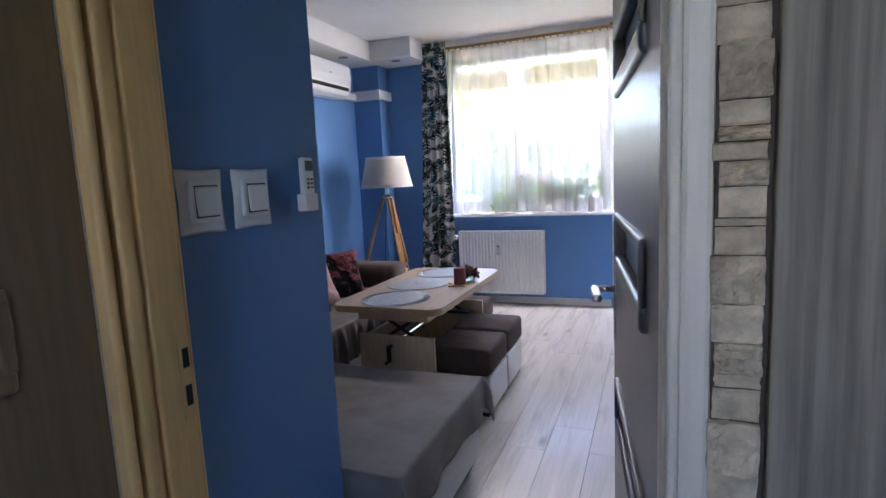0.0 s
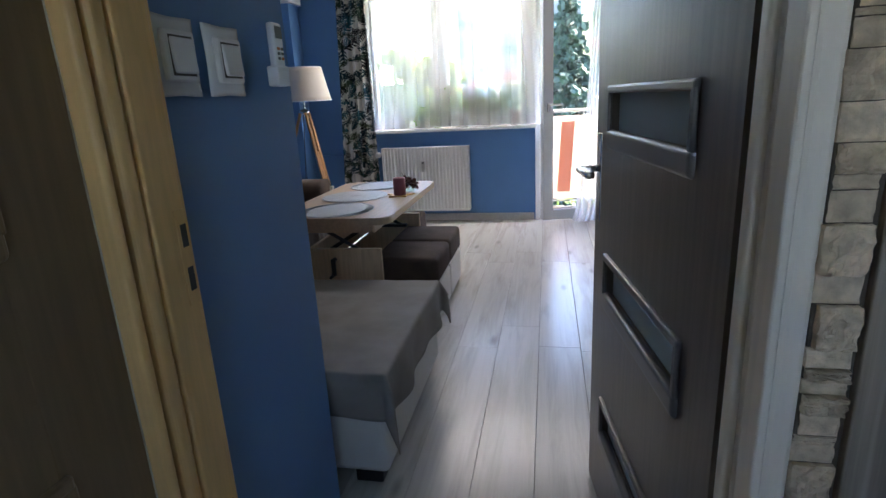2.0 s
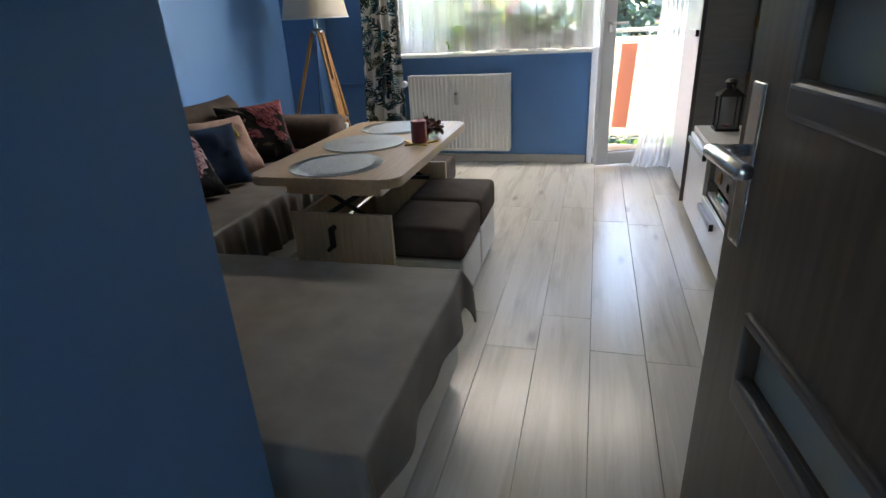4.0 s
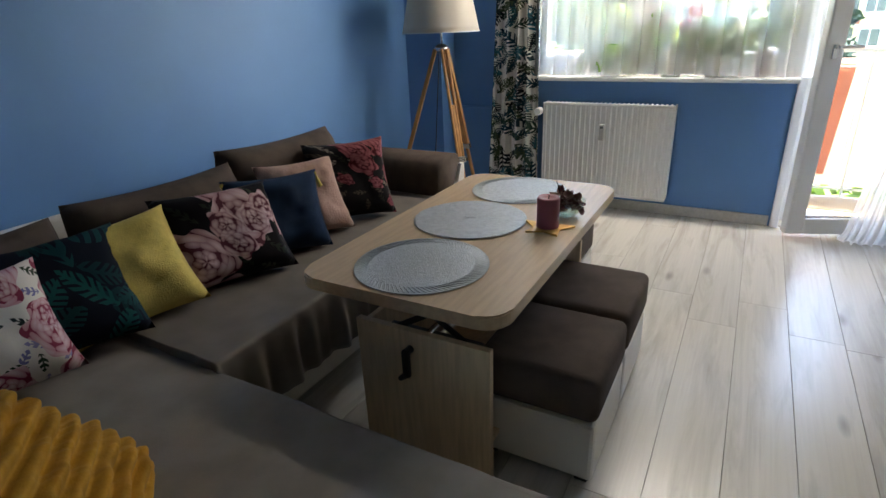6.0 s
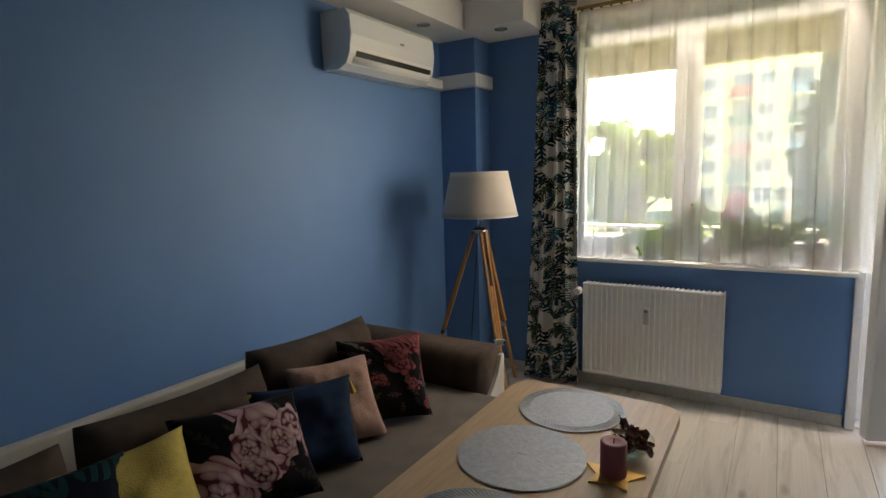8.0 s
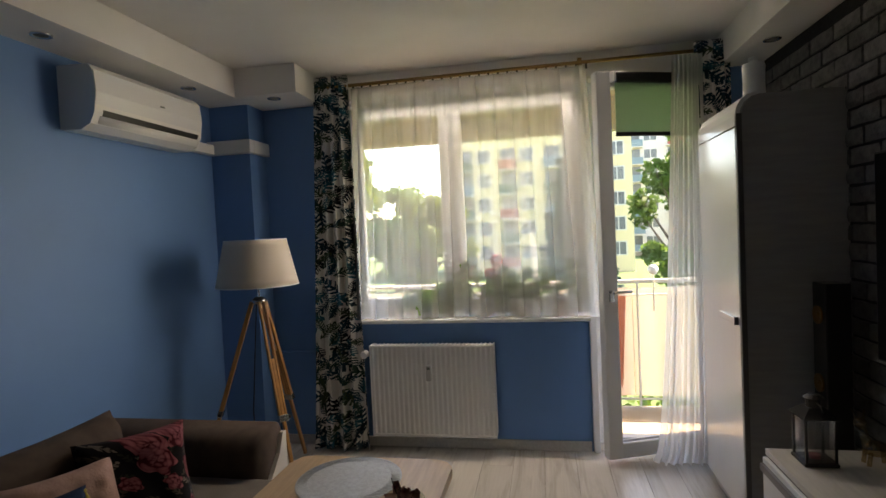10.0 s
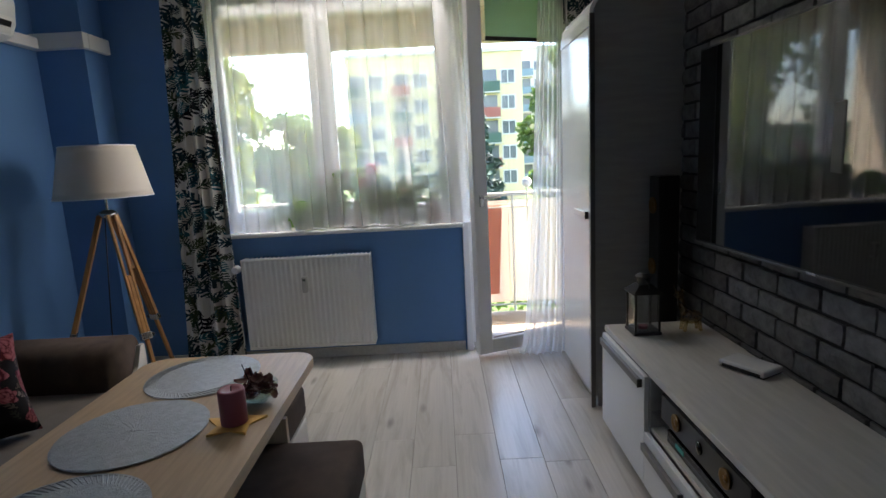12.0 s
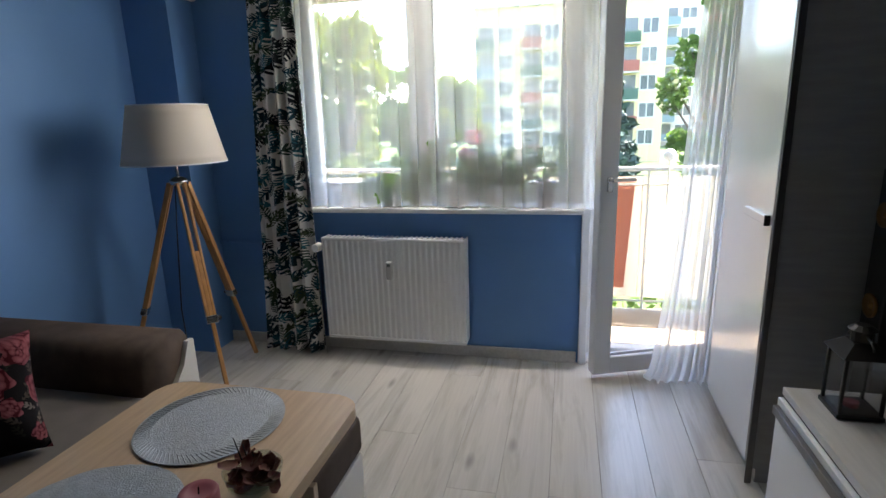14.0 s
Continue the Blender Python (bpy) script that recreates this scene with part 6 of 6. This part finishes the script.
tree(-15.5, 30, 11.5, 3.8, FOLIAGE, 1, "sunlit yellow-green deciduous tree")
tree(-10.8, 27, 9.4, 3.0, FOLIAGE, 2, "sunlit yellow-green deciduous tree")
tree(-8.2, 36, 7.2, 2.8, FOLIAGE, 3, "sunlit yellow-green deciduous tree")
tree(-21, 34, 13, 4.6, FOLIAGE, 4, "sunlit yellow-green deciduous tree")
tree(-12.5, 44, 8.5, 3.6, FOLIAGE_DARK, 8, "green deciduous tree behind the lawn")
tree(4.95, 25, 9.0, 2.3, FOLIAGE_DARK, 5, "green deciduous tree beside the flats", 5200, 0.15)
tree(9.5, 32, 11.0, 3.6, FOLIAGE_DARK, 6, "green deciduous tree beside the flats")


def spruce(x, y, height, r, seed):
    t = thing("spruce_tree", (x, y, GZ), "tall blue-green spruce with drooping branches", "tree", "trees outside")
    part("trunk", tube((x, y, GZ), (x, y, GZ + height), 0.16, 0.02, 8), BARK, t)
    rr = np.random.RandomState(seed)
    blobs = []
    for k in range(90):
        h = 0.06 + 0.92 * k / 90
        a = k * 2.4
        for q in (0.35, 0.7, 1.0):
            rad_ = r * (1 - h) * q * (0.8 + 0.4 * rr.rand())
            blobs.append((x + rad_ * math.cos(a), y + rad_ * math.sin(a), GZ + height * h - 0.25 * q, 0.30 * (1.15 - h) + 0.06))
    leaves("branches", t, SPRUCE, blobs, 9000, 0.15, seed)


spruce(0.50, 22.0, 9.4, 1.9, 11)


def flats(x0, x1, y, storeys, z0, wall_mat, label, bays, clads, storey=2.5, depth=12):
    h = thing("apartment_building", ((x0 + x1) / 2, y, z0), label, "building", "apartment buildings")
    top = z0 + 2.7 + storeys * storey
    part("wall", box((x0, y, z0), (x1, y + depth, top)), wall_mat, h)
    part("roof", box((x0 - 0.2, y - 0.2, top), (x1 + 0.2, y + depth + 0.2, top + 0.35)), GREY_RENDER, h)
    bw = (x1 - x0) / bays
    for s in range(storeys):
        zb = z0 + 1.2 + s * storey
        for k in range(bays):
            xa = x0 + k * bw
            w = part("window", rect_frame(xa + bw * 0.50, xa + bw * 0.84, zb + 0.85, zb + 2.3, y - 0.06, y + 0.02, 0.12), GREY_RENDER, h)
            part("glass", box((xa + bw * 0.50 + 0.1, y - 0.025, zb + 0.95), (xa + bw * 0.84 - 0.1, y - 0.005, zb + 2.2)), WINDOW_DARK, w)
            part("mullion", box((xa + bw * 0.67 - 0.05, y - 0.06, zb + 0.95), (xa + bw * 0.67 + 0.05, y - 0.026, zb + 2.2)), GREY_RENDER, w)
            d = part("balcony_opening", box((xa + bw * 0.08, y - 0.03, zb + 0.1), (xa + bw * 0.42, y - 0.005, zb + 2.3)), WINDOW_DARK, h)
            bal = bmesh.new()
            box((xa + bw * 0.04, y - 1.1, zb - 0.05), (xa + bw * 0.46, y, zb + 0.08), 0, bal)
            part("balcony_slab", bal, GREY_RENDER, h)
            part("balcony_front", box((xa + bw * 0.04, y - 1.14, zb + 0.1), (xa + bw * 0.46, y - 1.09, zb + 1.05)), clads[(s * 2 + k) % len(clads)], h)
    return h


flats(-9.5, 8.2, 58, 5, GZ - 0.4, YELLOW_RENDER, "yellow rendered block of flats with clad balconies", 4, [GREEN_CLAD, RED_CLAD, BLUE_CLAD, GREEN_CLAD])
flats(11, 34, 84, 7, GZ - 0.6, GREY_RENDER, "pale rendered block of flats behind the trees", 4, [BLUE_CLAD, RED_CLAD])

hd = thing("hedge", (0, 9.6, GZ), "sunlit green hedge below the balcony", "hedge", "", "stuff")
leaves("hedge_leaves", hd, HEDGE, [(x * 0.55 - 9, 9.4 + 0.3 * math.sin(x * 2.1), GZ + 0.6 + 0.9 * (k % 3), 0.62) for x in range(40) for k in range(3)], 12000, 0.075, 21)
for bx, by, bh in ((-10, 15, 3.0), (-4, 17, 2.2), (3.4, 15, 2.4), (7, 17, 3.2), (-15, 19, 3.6)):
    b_ = thing("shrub", (bx, by, GZ), "round green garden shrub on the lawn", "shrub", "shrubs outside")
    rq = random.Random(int(bx * 7))
    leaves("shrub_leaves", b_, FOLIAGE if bx < 0 else FOLIAGE_DARK, [(bx + rq.uniform(-1.4, 1.4), by + rq.uniform(-1, 1), GZ + rq.uniform(0.3, bh * 0.8), rq.uniform(0.5, 0.9)) for _ in range(9)], 1800, 0.13, int(by * 3))
    part("stems", tube((bx, by, GZ), (bx, by, GZ + bh * 0.6), 0.06, 0.02, 6), BARK, b_)
structure("backdrop", box((-200, 150, GZ), (200, 151, GZ + 9)), FOLIAGE_DARK, "dark line of far woods", "woods")

# ---- floor planks ----
floor = structure("floor", box((XL, -1.6, -0.011), (XR + 0.02, 5.395, -0.0095)), GREY_GAP, "pale grey oak laminate plank floor", "floor")
PW, PL = 0.193, 1.38
starts = {-2: 2.60, -1: 2.86, 0: 2.63, -3: 2.84}
shared = {}
for k in range(-14, 5):
    x0 = -0.278 + k * PW
    x1 = x0 + PW
    off = starts.get(k, (k * 0.431 * PL) % PL + 2.0)
    y = off - 3 * PL
    while y < 5.395:
        a, b = max(y, -1.6), min(y + PL, 5.395)
        c, d = max(x0, XL), min(x1, XR + 0.015)
        if b - a > 0.02 and d - c > 0.02:
            key = (round(b - a, 3), round(d - c, 3))
            if key not in shared:
                bm = box((0.0006, 0.0006, -0.009), (d - c - 0.0006, b - a - 0.0006, 0.0), 0.0012, seg=1)
                me = bpy.data.meshes.new("plank")
                bm.to_mesh(me)
                bm.free()
                me.materials.append(FLOOR)
                shared[key] = me
            p = new("plank", shared[key])
            p.location, p.parent = (c, a, 0), floor
        y += PL

# ---- brick slips on the television wall ----
bricks = structure("brick_cladding", box((XR, 0.92, 0.0), (XR + 0.019, 5.395, 2.389)), MORTAR, "charcoal painted brick slip wall", "wall")
rb = random.Random(8)
BL, BH, BJ = 0.218, 0.068, 0.013


def brick_bm(w, seed, bm=None, oy=0.0, oz=0.0, ox=0.0):
    bm = bm or bmesh.new()
    rr = random.Random(seed)
    t = 0.013 + rr.uniform(0, 0.006)
    f = [[bm.verts.new((ox - t * (1 if 0 < i < 4 and 0 < j < 3 else 0.62) + rr.uniform(-0.0015, 0.0015), oy + w * i / 4 + rr.uniform(-0.003, 0.003), oz + BH * j / 3 + rr.uniform(-0.0025, 0.0025))) for j in range(4)] for i in range(5)]
    for i in range(4):
        for j in range(3):
            bm.faces.new((f[i][j], f[i][j + 1], f[i + 1][j + 1], f[i + 1][j]))
    loop = [f[i][0] for i in range(5)] + [f[4][j] for j in range(1, 4)] + [f[i][3] for i in range(3, -1, -1)] + [f[0][j] for j in range(2, 0, -1)]
    back = [bm.verts.new((ox, v.co.y, v.co.z)) for v in loop]
    for i in range(len(loop)):
        k = (i + 1) % len(loop)
        bm.faces.new((loop[i], loop[k], back[k], back[i]))
    return bm


variants = []
for s in range(9):
    bm = brick_bm(BL - BJ, 100 + s)
    me = bpy.data.meshes.new("brick")
    bm.to_mesh(me)
    bm.free()
    me.materials.append(BRICK)
    variants.append(me)
rest = bmesh.new()
row, z = 0, -0.024 + BH + BJ
while z + BH < 2.389:
    y = 0.954 - (0.5 * BL if row % 2 else 0)
    while y < 5.38:
        a, b = max(y, 0.93), min(y + BL - BJ, 5.39)
        if b - a > 0.03:
            if 2.75 < a < 4.62 and z > 0.44 and b - a > BL - BJ - 0.002:
                o = new("brick", rb.choice(variants))
                o.location, o.parent = (XR - 0.0005, a, z), bricks
            else:
                brick_bm(b - a, rb.random(), rest, a, z, XR - 0.0005)
        y += BL
    z += BH + BJ
    row += 1
tagged(part("far_bricks", rest, BRICK, bricks), kind="stuff")
